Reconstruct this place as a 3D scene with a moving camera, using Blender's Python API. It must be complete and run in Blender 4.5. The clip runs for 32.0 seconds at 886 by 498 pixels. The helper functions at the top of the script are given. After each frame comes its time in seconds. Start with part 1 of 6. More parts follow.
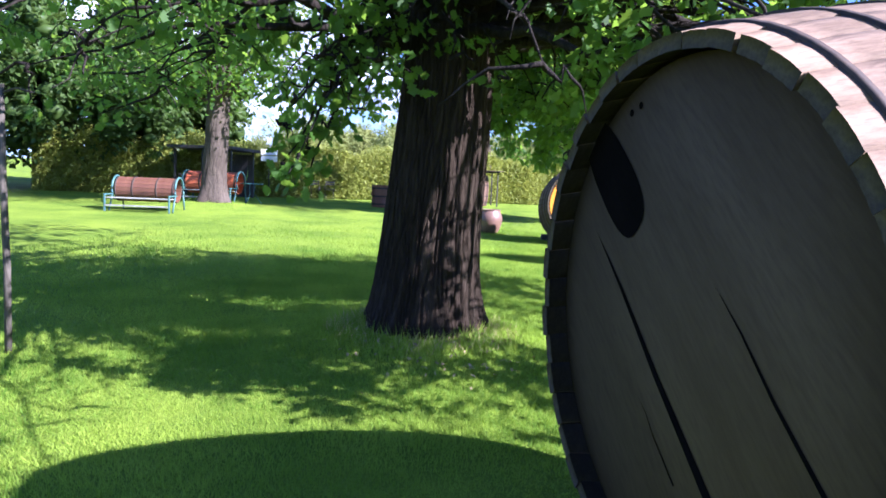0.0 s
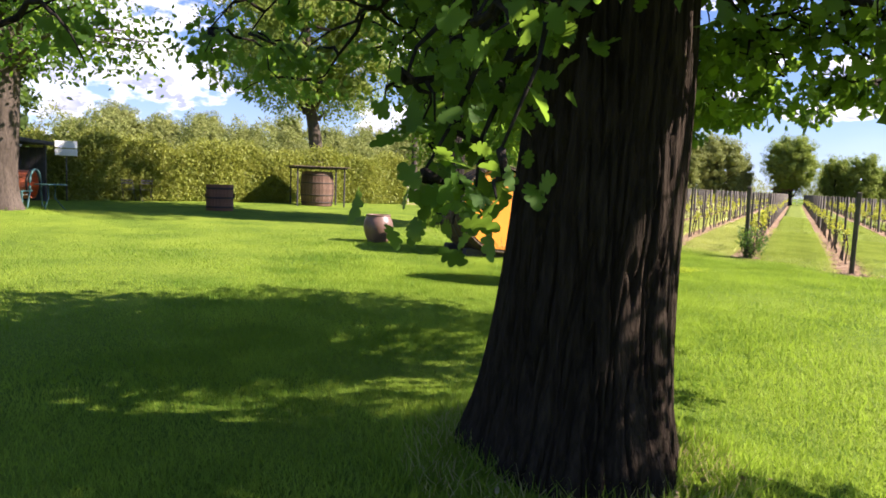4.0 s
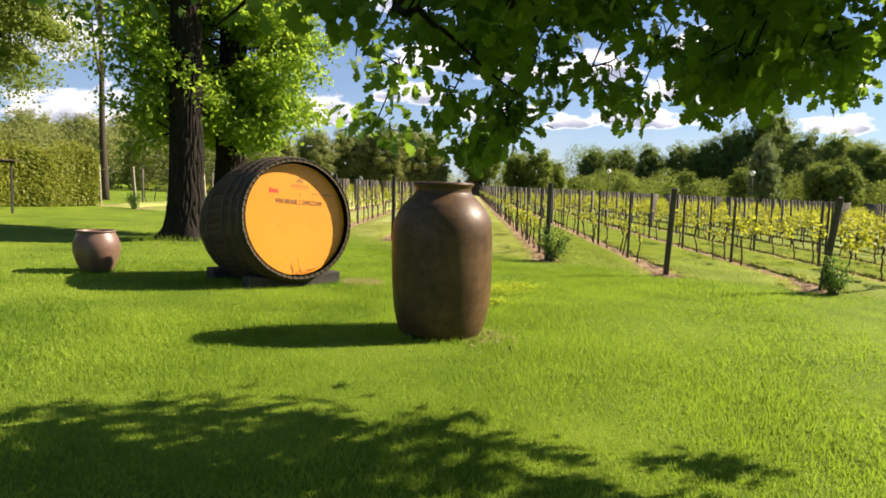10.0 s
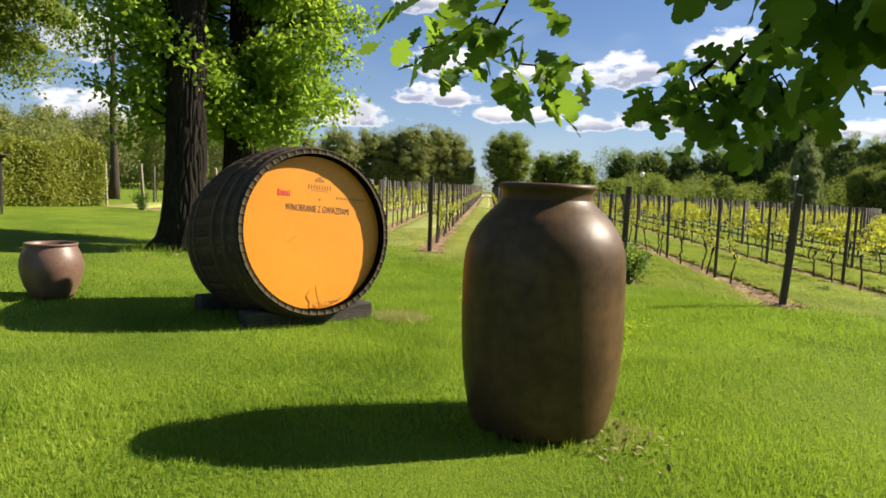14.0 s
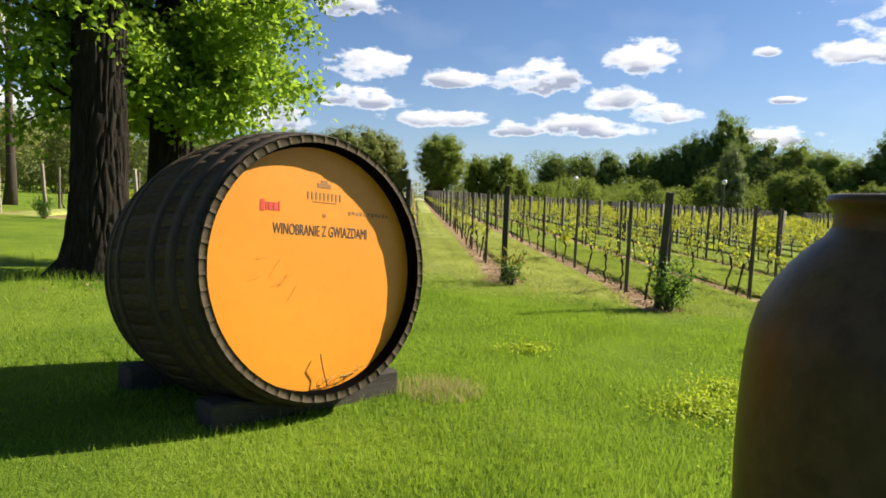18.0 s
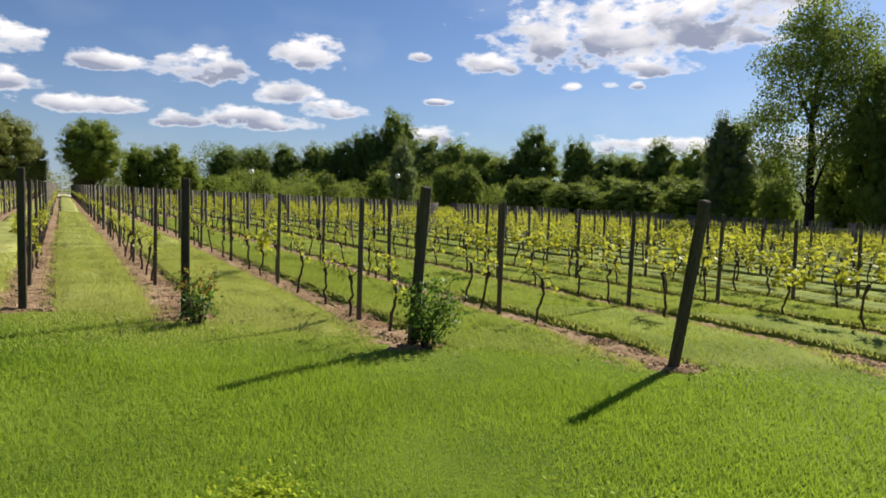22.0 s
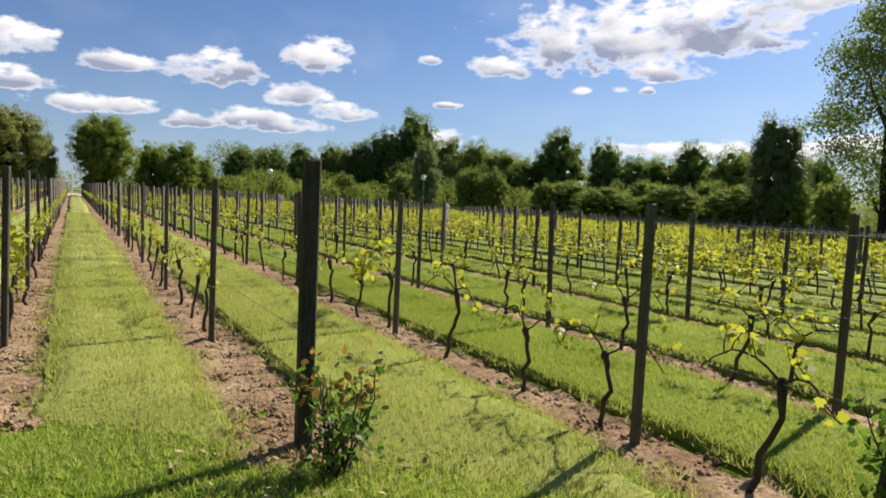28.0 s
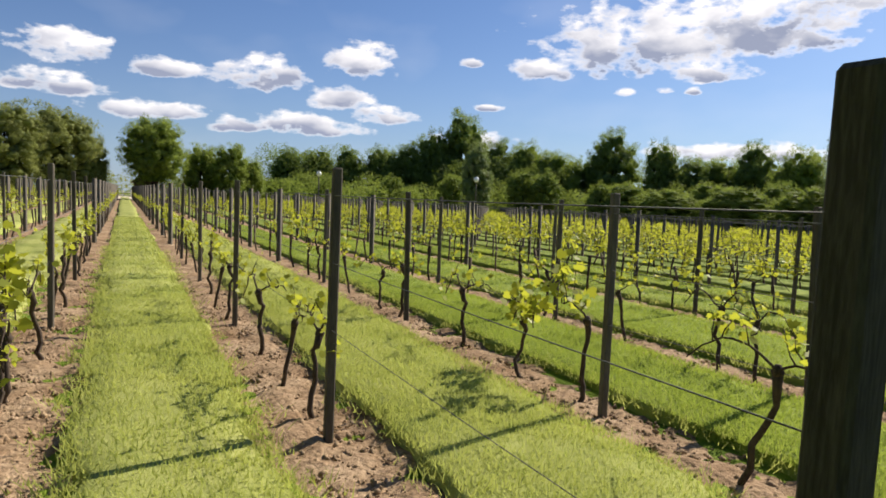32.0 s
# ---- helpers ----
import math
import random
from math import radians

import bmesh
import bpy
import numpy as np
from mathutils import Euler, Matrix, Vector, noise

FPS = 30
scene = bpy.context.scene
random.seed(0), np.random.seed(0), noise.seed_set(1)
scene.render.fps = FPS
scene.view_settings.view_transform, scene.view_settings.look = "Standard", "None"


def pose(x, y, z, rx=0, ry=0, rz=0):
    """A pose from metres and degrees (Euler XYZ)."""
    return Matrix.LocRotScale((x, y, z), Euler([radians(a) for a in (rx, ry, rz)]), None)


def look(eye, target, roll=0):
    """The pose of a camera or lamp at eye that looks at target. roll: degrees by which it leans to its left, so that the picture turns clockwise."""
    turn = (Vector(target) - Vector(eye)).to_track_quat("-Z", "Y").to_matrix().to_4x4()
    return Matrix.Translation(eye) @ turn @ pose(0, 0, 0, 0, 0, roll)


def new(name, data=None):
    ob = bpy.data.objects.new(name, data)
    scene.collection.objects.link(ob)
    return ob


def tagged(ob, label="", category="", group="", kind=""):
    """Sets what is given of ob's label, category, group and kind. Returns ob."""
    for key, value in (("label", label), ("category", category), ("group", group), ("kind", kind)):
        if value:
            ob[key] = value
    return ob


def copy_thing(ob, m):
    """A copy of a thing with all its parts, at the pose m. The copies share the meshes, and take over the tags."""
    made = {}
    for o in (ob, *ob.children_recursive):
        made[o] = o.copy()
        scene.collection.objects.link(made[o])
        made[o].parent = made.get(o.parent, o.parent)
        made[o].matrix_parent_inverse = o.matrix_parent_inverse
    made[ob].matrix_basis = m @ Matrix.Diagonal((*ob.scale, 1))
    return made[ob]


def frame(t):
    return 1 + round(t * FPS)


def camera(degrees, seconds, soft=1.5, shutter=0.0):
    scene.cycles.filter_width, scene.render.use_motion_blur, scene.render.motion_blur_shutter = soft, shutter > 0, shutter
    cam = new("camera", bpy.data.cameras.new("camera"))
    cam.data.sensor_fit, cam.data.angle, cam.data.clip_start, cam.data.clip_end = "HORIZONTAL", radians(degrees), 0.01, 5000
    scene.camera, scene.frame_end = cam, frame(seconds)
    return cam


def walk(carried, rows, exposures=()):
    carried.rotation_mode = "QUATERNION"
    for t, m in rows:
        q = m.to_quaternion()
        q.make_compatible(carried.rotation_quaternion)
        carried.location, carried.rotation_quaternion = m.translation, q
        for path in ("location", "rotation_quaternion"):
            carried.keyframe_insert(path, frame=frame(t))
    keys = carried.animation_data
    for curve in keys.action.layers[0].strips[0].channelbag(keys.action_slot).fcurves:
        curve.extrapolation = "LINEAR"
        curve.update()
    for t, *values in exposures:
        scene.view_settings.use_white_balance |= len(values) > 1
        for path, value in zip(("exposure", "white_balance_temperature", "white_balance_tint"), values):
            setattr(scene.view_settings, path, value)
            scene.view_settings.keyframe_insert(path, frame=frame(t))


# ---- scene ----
cam = camera(65.0, 32.0, 1.7)
METRES, EYE, TILT, LEAN, TURN = 25.8, 1.6, 0.0, 0.0, 0.0
ROWS = [
    (0.0, 0.0, 0.0, 0.0, 0.22, -5.39, -2.36),
    (0.5, -0.0086, 0.0169, 0.0004, -1.69, -5.53, -2.27),
    (1.0, -0.0158, 0.03, 0.0003, -3.46, -5.28, -2.33),
    (1.5, -0.0267, 0.0452, 0.0015, -7.92, -5.37, -2.24),
    (2.0, -0.0370, 0.0619, 0.0002, -9.72, -5.2, -2.27),
    (2.5, -0.0453, 0.0782, 0.0023, -9.55, -5.38, -2.25),
    (3.0, -0.0556, 0.0946, 0.0026, -10.51, -5.34, -2.17),
    (3.5, -0.0629, 0.1076, 0.0022, -12.84, -5.23, -2.12),
    (5.5, -0.0947, 0.1659, 0.0033, -25.81, -5.2, -1.57),
    (6.0, -0.0974, 0.1777, 0.004, -27.45, -5.16, -1.32),
    (6.5, -0.098, 0.1936, 0.0056, -30.23, -5.26, -1.18),
    (7.0, -0.0967, 0.2073, 0.0049, -33.4, -5.2, -1.34),
    (7.5, -0.0935, 0.2224, 0.0063, -34.86, -5.46, -1.21),
    (8.0, -0.0916, 0.2348, 0.0058, -35.64, -5.08, -1.35),
    (8.5, -0.0899, 0.2473, 0.0063, -38.86, -5.26, -1.38),
    (9.0, -0.0845, 0.2604, 0.0049, -41.16, -5.06, -1.27),
    (9.5, -0.0778, 0.2715, 0.0059, -41.14, -5.15, -1.31),
    (10.0, -0.0699, 0.2849, 0.0051, -41.03, -5.02, -1.38),
    (10.5, -0.0636, 0.296, 0.0052, -40.8, -4.92, -1.34),
    (11.0, -0.0541, 0.3081, 0.0059, -40.65, -5.13, -1.36),
    (11.5, -0.0458, 0.3169, 0.0058, -40.39, -5.02, -1.37),
    (12.0, -0.0368, 0.3279, 0.0055, -40.23, -4.82, -1.53),
    (12.5, -0.0288, 0.3394, 0.0049, -39.94, -4.79, -1.65),
    (13.0, -0.0217, 0.3518, 0.0052, -39.71, -4.86, -1.79),
    (13.5, -0.017, 0.3675, 0.004, -39.6, -4.77, -2.06),
    (14.0, -0.0137, 0.3814, 0.0052, -39.16, -4.94, -1.95),
    (14.5, -0.0097, 0.3964, 0.005, -39.07, -4.79, -1.98),
    (16.5, 0.0036, 0.4496, 0.0062, -39.07, -4.56, -2.18),
    (17.0, 0.0076, 0.4639, 0.0053, -39.52, -4.42, -2.28),
    (17.5, 0.0125, 0.4766, 0.0065, -41.68, -4.69, -2.21),
    (18.0, 0.0217, 0.4893, 0.0056, -45.35, -4.44, -2.01),
    (18.5, 0.031, 0.5005, 0.006, -46.54, -4.53, -2.0),
    (19.0, 0.0429, 0.5141, 0.0061, -49.63, -4.61, -1.85),
    (19.5, 0.0562, 0.5253, 0.005, -52.33, -4.39, -1.71),
    (20.0, 0.0693, 0.5352, 0.0061, -54.69, -4.63, -1.67),
    (20.5, 0.082, 0.5481, 0.0057, -58.4, -4.3, -1.67),
    (21.0, 0.0934, 0.5571, 0.0062, -64.56, -4.38, -1.49),
    (21.5, 0.1071, 0.5668, 0.0077, -68.9, -4.34, -1.44),
    (22.0, 0.1205, 0.5776, 0.007, -71.74, -4.14, -1.52),
    (22.5, 0.1319, 0.5885, 0.009, -72.87, -4.44, -1.56),
    (23.0, 0.1482, 0.5998, 0.0084, -72.94, -4.48, -1.6),
    (23.5, 0.1603, 0.6097, 0.0086, -72.77, -4.22, -1.6),
    (24.0, 0.173, 0.6217, 0.0085, -72.45, -4.33, -1.59),
    (24.5, 0.1851, 0.6324, 0.0072, -72.35, -4.07, -1.65),
    (25.0, 0.1971, 0.644, 0.0084, -72.23, -4.26, -1.74),
    (25.5, 0.2093, 0.657, 0.0082, -71.96, -4.06, -1.81),
    (27.5, 0.2445, 0.7049, 0.0063, -71.31, -3.78, -2.18),
    (28.0, 0.2561, 0.7174, 0.0051, -71.05, -3.91, -2.11),
    (28.5, 0.2661, 0.7292, 0.0054, -70.57, -3.86, -2.13),
    (29.0, 0.2769, 0.7419, 0.0067, -69.39, -4.05, -2.05),
    (29.5, 0.2872, 0.7518, 0.0052, -68.94, -3.77, -2.09),
    (30.0, 0.3003, 0.762, 0.0059, -68.57, -4.08, -2.02),
    (30.5, 0.3123, 0.7734, 0.005, -68.37, -4.01, -1.91),
    (31.0, 0.3231, 0.7841, 0.0044, -68.01, -3.87, -2.0),
    (31.5, 0.3354, 0.7959, 0.0054, -68.0, -4.17, -2.07),
    (32.0, 0.3447, 0.8057, 0.0037, -67.66, -3.81, -2.09),
]
walk(cam, [(t, pose(0, 0, EYE, TILT, LEAN, TURN) @ pose(METRES * x, METRES * y, METRES * z, 90 + pitch, roll, yaw)) for t, x, y, z, yaw, pitch, roll in ROWS],
     [(0.0, 2.25, 5050, 34), (1.8, 2.15, 5100, 34), (3.5, 1.7, 5700, 30), (5.5, 1.65, 7400, 26), (9.0, 1.4, 7050, 18), (13.0, 1.0, 6800, 14), (17.0, 1.12, 6600, 10), (19.0, 0.8, 6600, 10), (21.0, 0.62, 6450, 13), (25.0, 0.72, 6450, 14), (32.0, 0.73, 6450, 14)])

# ---- light ----
SUN_AZ, SUN_EL = 113.0, 35.0
sun_way = Vector((math.sin(radians(SUN_AZ)) * math.cos(radians(SUN_EL)), math.cos(radians(SUN_AZ)) * math.cos(radians(SUN_EL)), math.sin(radians(SUN_EL))))
sun = new("sun", bpy.data.lights.new("sun", "SUN"))
sun.data.energy, sun.data.angle, sun.data.color = 5.0, radians(0.53), (1.0, 0.92, 0.76)
sun.matrix_world = look(sun_way * 60, (0, 0, 0))

world = bpy.data.worlds.new("sky")
scene.world = world
world.use_nodes = True
wt = world.node_tree
wt.nodes.clear()


def wnode(kind, **values):
    n = wt.nodes.new(kind)
    for k, v in values.items():
        n.inputs[k].default_value = v
    return n


def wmath(op, a, b=None, c=None, clamp=False):
    n = wt.nodes.new("ShaderNodeMath")
    n.operation, n.use_clamp = op, clamp
    for i, v in enumerate((a, b, c)):
        if v is None:
            continue
        if isinstance(v, (int, float)):
            n.inputs[i].default_value = v
        else:
            wt.links.new(v, n.inputs[i])
    return n.outputs[0]


sky = wt.nodes.new("ShaderNodeTexSky")
sky.sky_type, sky.sun_disc, sky.sun_elevation, sky.sun_rotation = "NISHITA", False, radians(SUN_EL), radians(SUN_AZ)
sky.air_density, sky.dust_density, sky.ozone_density = 1.0, 0.7, 3.0
coord = wt.nodes.new("ShaderNodeTexCoord")
sep = wt.nodes.new("ShaderNodeSeparateXYZ")
wt.links.new(coord.outputs["Generated"], sep.inputs[0])
w_az = wmath("MULTIPLY", wmath("ARCTAN2", sep.outputs[0], sep.outputs[1]), 57.2958)
w_el = wmath("MULTIPLY", wmath("ARCSINE", sep.outputs[2]), 57.2958)
plane = wt.nodes.new("ShaderNodeCombineXYZ")
wt.links.new(w_az, plane.inputs[0])
wt.links.new(wmath("MULTIPLY", w_el, 1.9), plane.inputs[1])


def wnoise(scale, detail, rough):
    n = wnode("ShaderNodeTexNoise", Scale=scale, Detail=detail, Roughness=rough)
    wt.links.new(plane.outputs[0], n.inputs["Vector"])
    return n.outputs["Fac"]


puff = wnoise(0.36, 7, 0.56)
billow = wnoise(0.75, 6, 0.55)
wide = wnoise(0.11, 3, 0.5)
# cumulus clouds: azimuth, elevation, half width, half height in degrees
# banks of half width 14 and more are added to whiten the sky there
CLOUDS = [(60.7, 11.3, 3.2, 1.55), (53.0, 9.6, 4.2, 1.35), (59.0, 8.0, 3.2, 1.0), (62.0, 7.0, 3.8, 0.8), (57.0, 6.0, 4.8, 0.9), (51.0, 5.6, 3.0, 0.6), (45.4, 6.2, 5.0, 0.7),
          (45.5, 9.4, 3.6, 0.75), (39.5, 10.2, 4.0, 1.3), (38.0, 7.6, 4.5, 0.8), (83.5, 13.6, 10.0, 3.0), (91.0, 14.6, 8.6, 3.0), (75.5, 11.0, 3.2, 0.95), (88.0, 10.6, 4.0, 0.8), (71.2, 7.8, 1.5, 0.28),
          (69.7, 11.3, 1.0, 0.4), (81.8, 9.2, 1.0, 0.35), (84.8, 9.3, 0.8, 0.3), (87.0, 9.2, 0.8, 0.3), (70.0, 5.2, 4.0, 0.7), (92.0, 4.6, 9.0, 0.9), (12.0, 10.5, 4.0, 1.8), (14.0, 5.2, 6.0, 1.6),
          (37.5, 14.8, 3.6, 1.0), (30.0, 6.0, 6.0, 1.2), (-6.0, 8.0, 7.0, 2.4), (-25.0, 7.0, 12.0, 3.5), (104.0, 5.0, 7.0, 1.0), (-24.0, 11.0, 17.0, 10.0), (2.0, 16.0, 7.0, 3.0), (98.5, 15.2, 3.6, 1.0), (12.0, 23.0, 16.0, 9.0), (-14.0, 13.0, 14.0, 8.0)]
field = None
lift = None
for az0, el0, hw, hh in CLOUDS:
    u = wmath("DIVIDE", wmath("SUBTRACT", w_az, az0), hw)
    v = wmath("DIVIDE", wmath("SUBTRACT", w_el, el0 - 0.35 * hh), hh)
    v2 = wmath("MAXIMUM", v, wmath("MULTIPLY", v, -1.7))
    d = wmath("SUBTRACT", 1.0, wmath("ADD", wmath("MULTIPLY", u, u), wmath("MULTIPLY", v2, wmath("MULTIPLY", v2, 0.5))))
    dv = wmath("ADD", d, v)
    field = d if field is None else wmath("MAXIMUM", field, d)
    lift = dv if lift is None else wmath("MAXIMUM", lift, dv)
ragged = wmath("ADD", wmath("ADD", wmath("MULTIPLY", wmath("MAXIMUM", field, -1.4), 1.5), wmath("MULTIPLY", wmath("SUBTRACT", puff, 0.535), 5.8)), wmath("MULTIPLY", wmath("SUBTRACT", billow, 0.5), 2.0))
mask = wmath("POWER", wmath("MULTIPLY", ragged, 1.0, clamp=True), 1.15)
haze = wmath("MULTIPLY", wmath("SUBTRACT", wide, 0.52), 1.2, clamp=True)
mask = wmath("MAXIMUM", mask, wmath("MULTIPLY", haze, 0.25))
body = wmath("MULTIPLY", wmath("SUBTRACT", ragged, 0.45), 1.5, clamp=True)
high = wmath("MULTIPLY", wmath("SUBTRACT", lift, field), 0.85)
lumps = wmath("MULTIPLY", wmath("SUBTRACT", wnoise(0.26, 4, 0.45), 0.5), 2.6)
shade = wmath("MULTIPLY", body, wmath("ADD", wmath("SUBTRACT", 0.70, high), lumps), clamp=True)
cloud_col = wnode("ShaderNodeMix")
cloud_col.data_type = "RGBA"
wt.links.new(shade, cloud_col.inputs[0])
cloud_col.inputs[6].default_value, cloud_col.inputs[7].default_value = (14.6, 14.4, 14.1, 1), (4.6, 5.2, 6.8, 1)
white = wnode("ShaderNodeMix")
white.data_type = "RGBA"
wt.links.new(mask, white.inputs[0])
rich = wt.nodes.new("ShaderNodeMix")
rich.data_type, rich.blend_type = "RGBA", "MULTIPLY"
rich.inputs[0].default_value, rich.inputs[7].default_value = 1.0, (0.68, 0.90, 1.20, 1)
wt.links.new(sky.outputs[0], rich.inputs[6])
# pale haze low over the land
low = wt.nodes.new("ShaderNodeMix")
low.data_type = "RGBA"
wt.links.new(wmath("MULTIPLY", wmath("POWER", 2.718, wmath("MULTIPLY", wmath("MAXIMUM", w_el, 0.0), -0.15)), 0.46), low.inputs[0])
wt.links.new(rich.outputs[2], low.inputs[6])
low.inputs[7].default_value = (8.6, 10.4, 12.6, 1)
wt.links.new(low.outputs[2], white.inputs[6])
wt.links.new(cloud_col.outputs[2], white.inputs[7])
back = wnode("ShaderNodeBackground", Strength=0.046)
wt.links.new(white.outputs[2], back.inputs[0])
wout = wt.nodes.new("ShaderNodeOutputWorld")
wt.links.new(back.outputs[0], wout.inputs[0])

# ---- materials ----


def surface(name, c1, c2, scale=3.0, c3=None, fine=60.0, fine_mix=0.35, rough=0.8, bump=0.3, dist=0.01, metallic=0.0, stretch=(1, 1, 1), vary=0.0, island=0.0, spec=0.5):
    """A worn surface: patches of two colours, grain of a third, relief, and a shade that varies from piece to piece."""
    m = bpy.data.materials.new(name)
    m.use_nodes = True
    nt = m.node_tree
    b = nt.nodes["Principled BSDF"]
    b.inputs["Roughness"].default_value, b.inputs["Metallic"].default_value = rough, metallic
    b.inputs["Specular IOR Level"].default_value = spec
    tc = nt.nodes.new("ShaderNodeTexCoord")
    mp = nt.nodes.new("ShaderNodeMapping")
    mp.inputs["Scale"].default_value = stretch
    nt.links.new(tc.outputs["Object"], mp.inputs[0])

    def grain(s, detail):
        n = nt.nodes.new("ShaderNodeTexNoise")
        n.inputs["Scale"].default_value, n.inputs["Detail"].default_value, n.inputs["Roughness"].default_value = s, detail, 0.6
        nt.links.new(mp.outputs[0], n.inputs["Vector"])
        return n.outputs["Fac"]

    def ramp(fac, lo, hi):
        r = nt.nodes.new("ShaderNodeMapRange")
        r.inputs[1].default_value, r.inputs[2].default_value = lo, hi
        nt.links.new(fac, r.inputs[0])
        return r.outputs[0]

    def mix(fac, a, c):
        x = nt.nodes.new("ShaderNodeMix")
        x.data_type = "RGBA"
        for i, v in ((0, fac), (6, a), (7, c)):
            if isinstance(v, tuple):
                x.inputs[i].default_value = (*v, 1)
            elif isinstance(v, float):
                x.inputs[i].default_value = v
            else:
                nt.links.new(v, x.inputs[i])
        return x.outputs[2]

    col = mix(ramp(grain(scale, 4), 0.35, 0.65), c1, c2)
    g = grain(fine, 5)
    if c3 is not None:
        mul = nt.nodes.new("ShaderNodeMath")
        mul.operation = "MULTIPLY"
        nt.links.new(ramp(g, 0.42, 0.68), mul.inputs[0])
        mul.inputs[1].default_value = fine_mix
        col = mix(mul.outputs[0], col, c3)
    if vary or island:
        src = nt.nodes.new("ShaderNodeObjectInfo").outputs["Random"] if vary else nt.nodes.new("ShaderNodeNewGeometry").outputs["Random Per Island"]
        k = vary or island
        hsv = nt.nodes.new("ShaderNodeHueSaturation")
        r = nt.nodes.new("ShaderNodeMapRange")
        r.inputs[3].default_value, r.inputs[4].default_value = 1 - k, 1 + k
        nt.links.new(src, r.inputs[0])
        nt.links.new(r.outputs[0], hsv.inputs["Value"])
        nt.links.new(col, hsv.inputs["Color"])
        col = hsv.outputs[0]
    nt.links.new(col, b.inputs["Base Color"])
    if bump:
        bp = nt.nodes.new("ShaderNodeBump")
        bp.inputs["Strength"].default_value, bp.inputs["Distance"].default_value = bump, dist
        nt.links.new(g, bp.inputs["Height"])
        nt.links.new(bp.outputs[0], b.inputs["Normal"])
    return m


def leafy(name, c1, c2, glow, amount=0.45, rough=0.5, patch=1.5, lo=-0.1, hi=0.5, spec=0.18, detail=2):
    """Leaves: a waxy face that lets sunlight through, each leaf of its own shade."""
    m = bpy.data.materials.new(name)
    m.use_nodes = True
    nt = m.node_tree
    b = nt.nodes["Principled BSDF"]
    b.inputs["Roughness"].default_value, b.inputs["Specular IOR Level"].default_value = rough, spec
    geo = nt.nodes.new("ShaderNodeNewGeometry")
    tc = nt.nodes.new("ShaderNodeTexCoord")
    n = nt.nodes.new("ShaderNodeTexNoise")
    n.inputs["Scale"].default_value, n.inputs["Detail"].default_value = patch, detail
    nt.links.new(tc.outputs["Object"], n.inputs["Vector"])
    add = nt.nodes.new("ShaderNodeMath")
    add.operation = "MULTIPLY_ADD"
    nt.links.new(geo.outputs["Random Per Island"], add.inputs[0])
    add.inputs[1].default_value = 0.6
    mr = nt.nodes.new("ShaderNodeMapRange")
    mr.inputs[1].default_value, mr.inputs[2].default_value, mr.inputs[3].default_value, mr.inputs[4].default_value = 0.3, 0.7, lo, hi
    nt.links.new(n.outputs["Fac"], mr.inputs[0])
    nt.links.new(mr.outputs[0], add.inputs[2])
    x = nt.nodes.new("ShaderNodeMix")
    x.data_type = "RGBA"
    nt.links.new(add.outputs[0], x.inputs[0])
    x.inputs[6].default_value, x.inputs[7].default_value = (*c1, 1), (*c2, 1)
    nt.links.new(x.outputs[2], b.inputs["Base Color"])
    tr = nt.nodes.new("ShaderNodeBsdfTranslucent")
    tr.inputs[0].default_value = (*glow, 1)
    ms = nt.nodes.new("ShaderNodeMixShader")
    ms.inputs[0].default_value = amount
    nt.links.new(b.outputs[0], ms.inputs[1])
    nt.links.new(tr.outputs[0], ms.inputs[2])
    nt.links.new(ms.outputs[0], nt.nodes["Material Output"].inputs[0])
    return m


# bark colour darkened to carry the crown's shade on the paired trunks
M_BARK = surface("shade_dark_oak_bark", (0.014, 0.011, 0.009), (0.026, 0.021, 0.017), 4, (0.055, 0.047, 0.038), 26, 0.5, 0.95, 1.0, 0.04, stretch=(1, 1, 0.14), spec=0.1)
M_BARK3 = surface("furrowed_oak_bark", (0.018, 0.013, 0.009), (0.036, 0.026, 0.018), 4, (0.072, 0.055, 0.038), 42, 0.42, 0.95, 1.0, 0.05, stretch=(1, 1, 0.10), spec=0.08)
M_BARK2 = surface("grey_bark", (0.060, 0.046, 0.035), (0.098, 0.077, 0.060), 3, (0.035, 0.028, 0.021), 30, 0.6, 0.95, 0.8, 0.02, stretch=(1, 1, 0.4), spec=0.2)
M_OAKLEAF = leafy("oak_leaf", (0.024, 0.060, 0.010), (0.056, 0.118, 0.017), (0.30, 0.50, 0.045), 0.42)
M_LIGHTLEAF = leafy("young_leaf", (0.075, 0.150, 0.016), (0.160, 0.260, 0.030), (0.42, 0.60, 0.055), 0.50)
M_DARKLEAF = leafy("dark_leaf", (0.034, 0.065, 0.014), (0.065, 0.105, 0.022), (0.12, 0.20, 0.03), 0.28)
# darker woodland leaf: the backlit wood's shade is put into its colour
M_MIDLEAF = leafy("shaded_wood_leaf", (0.082, 0.124, 0.030), (0.160, 0.208, 0.050), (0.27, 0.36, 0.06), 0.38, 0.75, patch=0.4)
M_WOODLEAF = leafy("woodland_leaf", (0.115, 0.165, 0.030), (0.205, 0.250, 0.055), (0.34, 0.43, 0.065), 0.40, 0.75, patch=0.4)
M_HAZELEAF = leafy("hedgerow_leaf", (0.15, 0.185, 0.05), (0.25, 0.262, 0.085), (0.34, 0.38, 0.10), 0.36, 0.75, patch=0.4)
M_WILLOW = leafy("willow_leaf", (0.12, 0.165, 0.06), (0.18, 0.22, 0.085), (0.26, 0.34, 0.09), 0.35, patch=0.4)
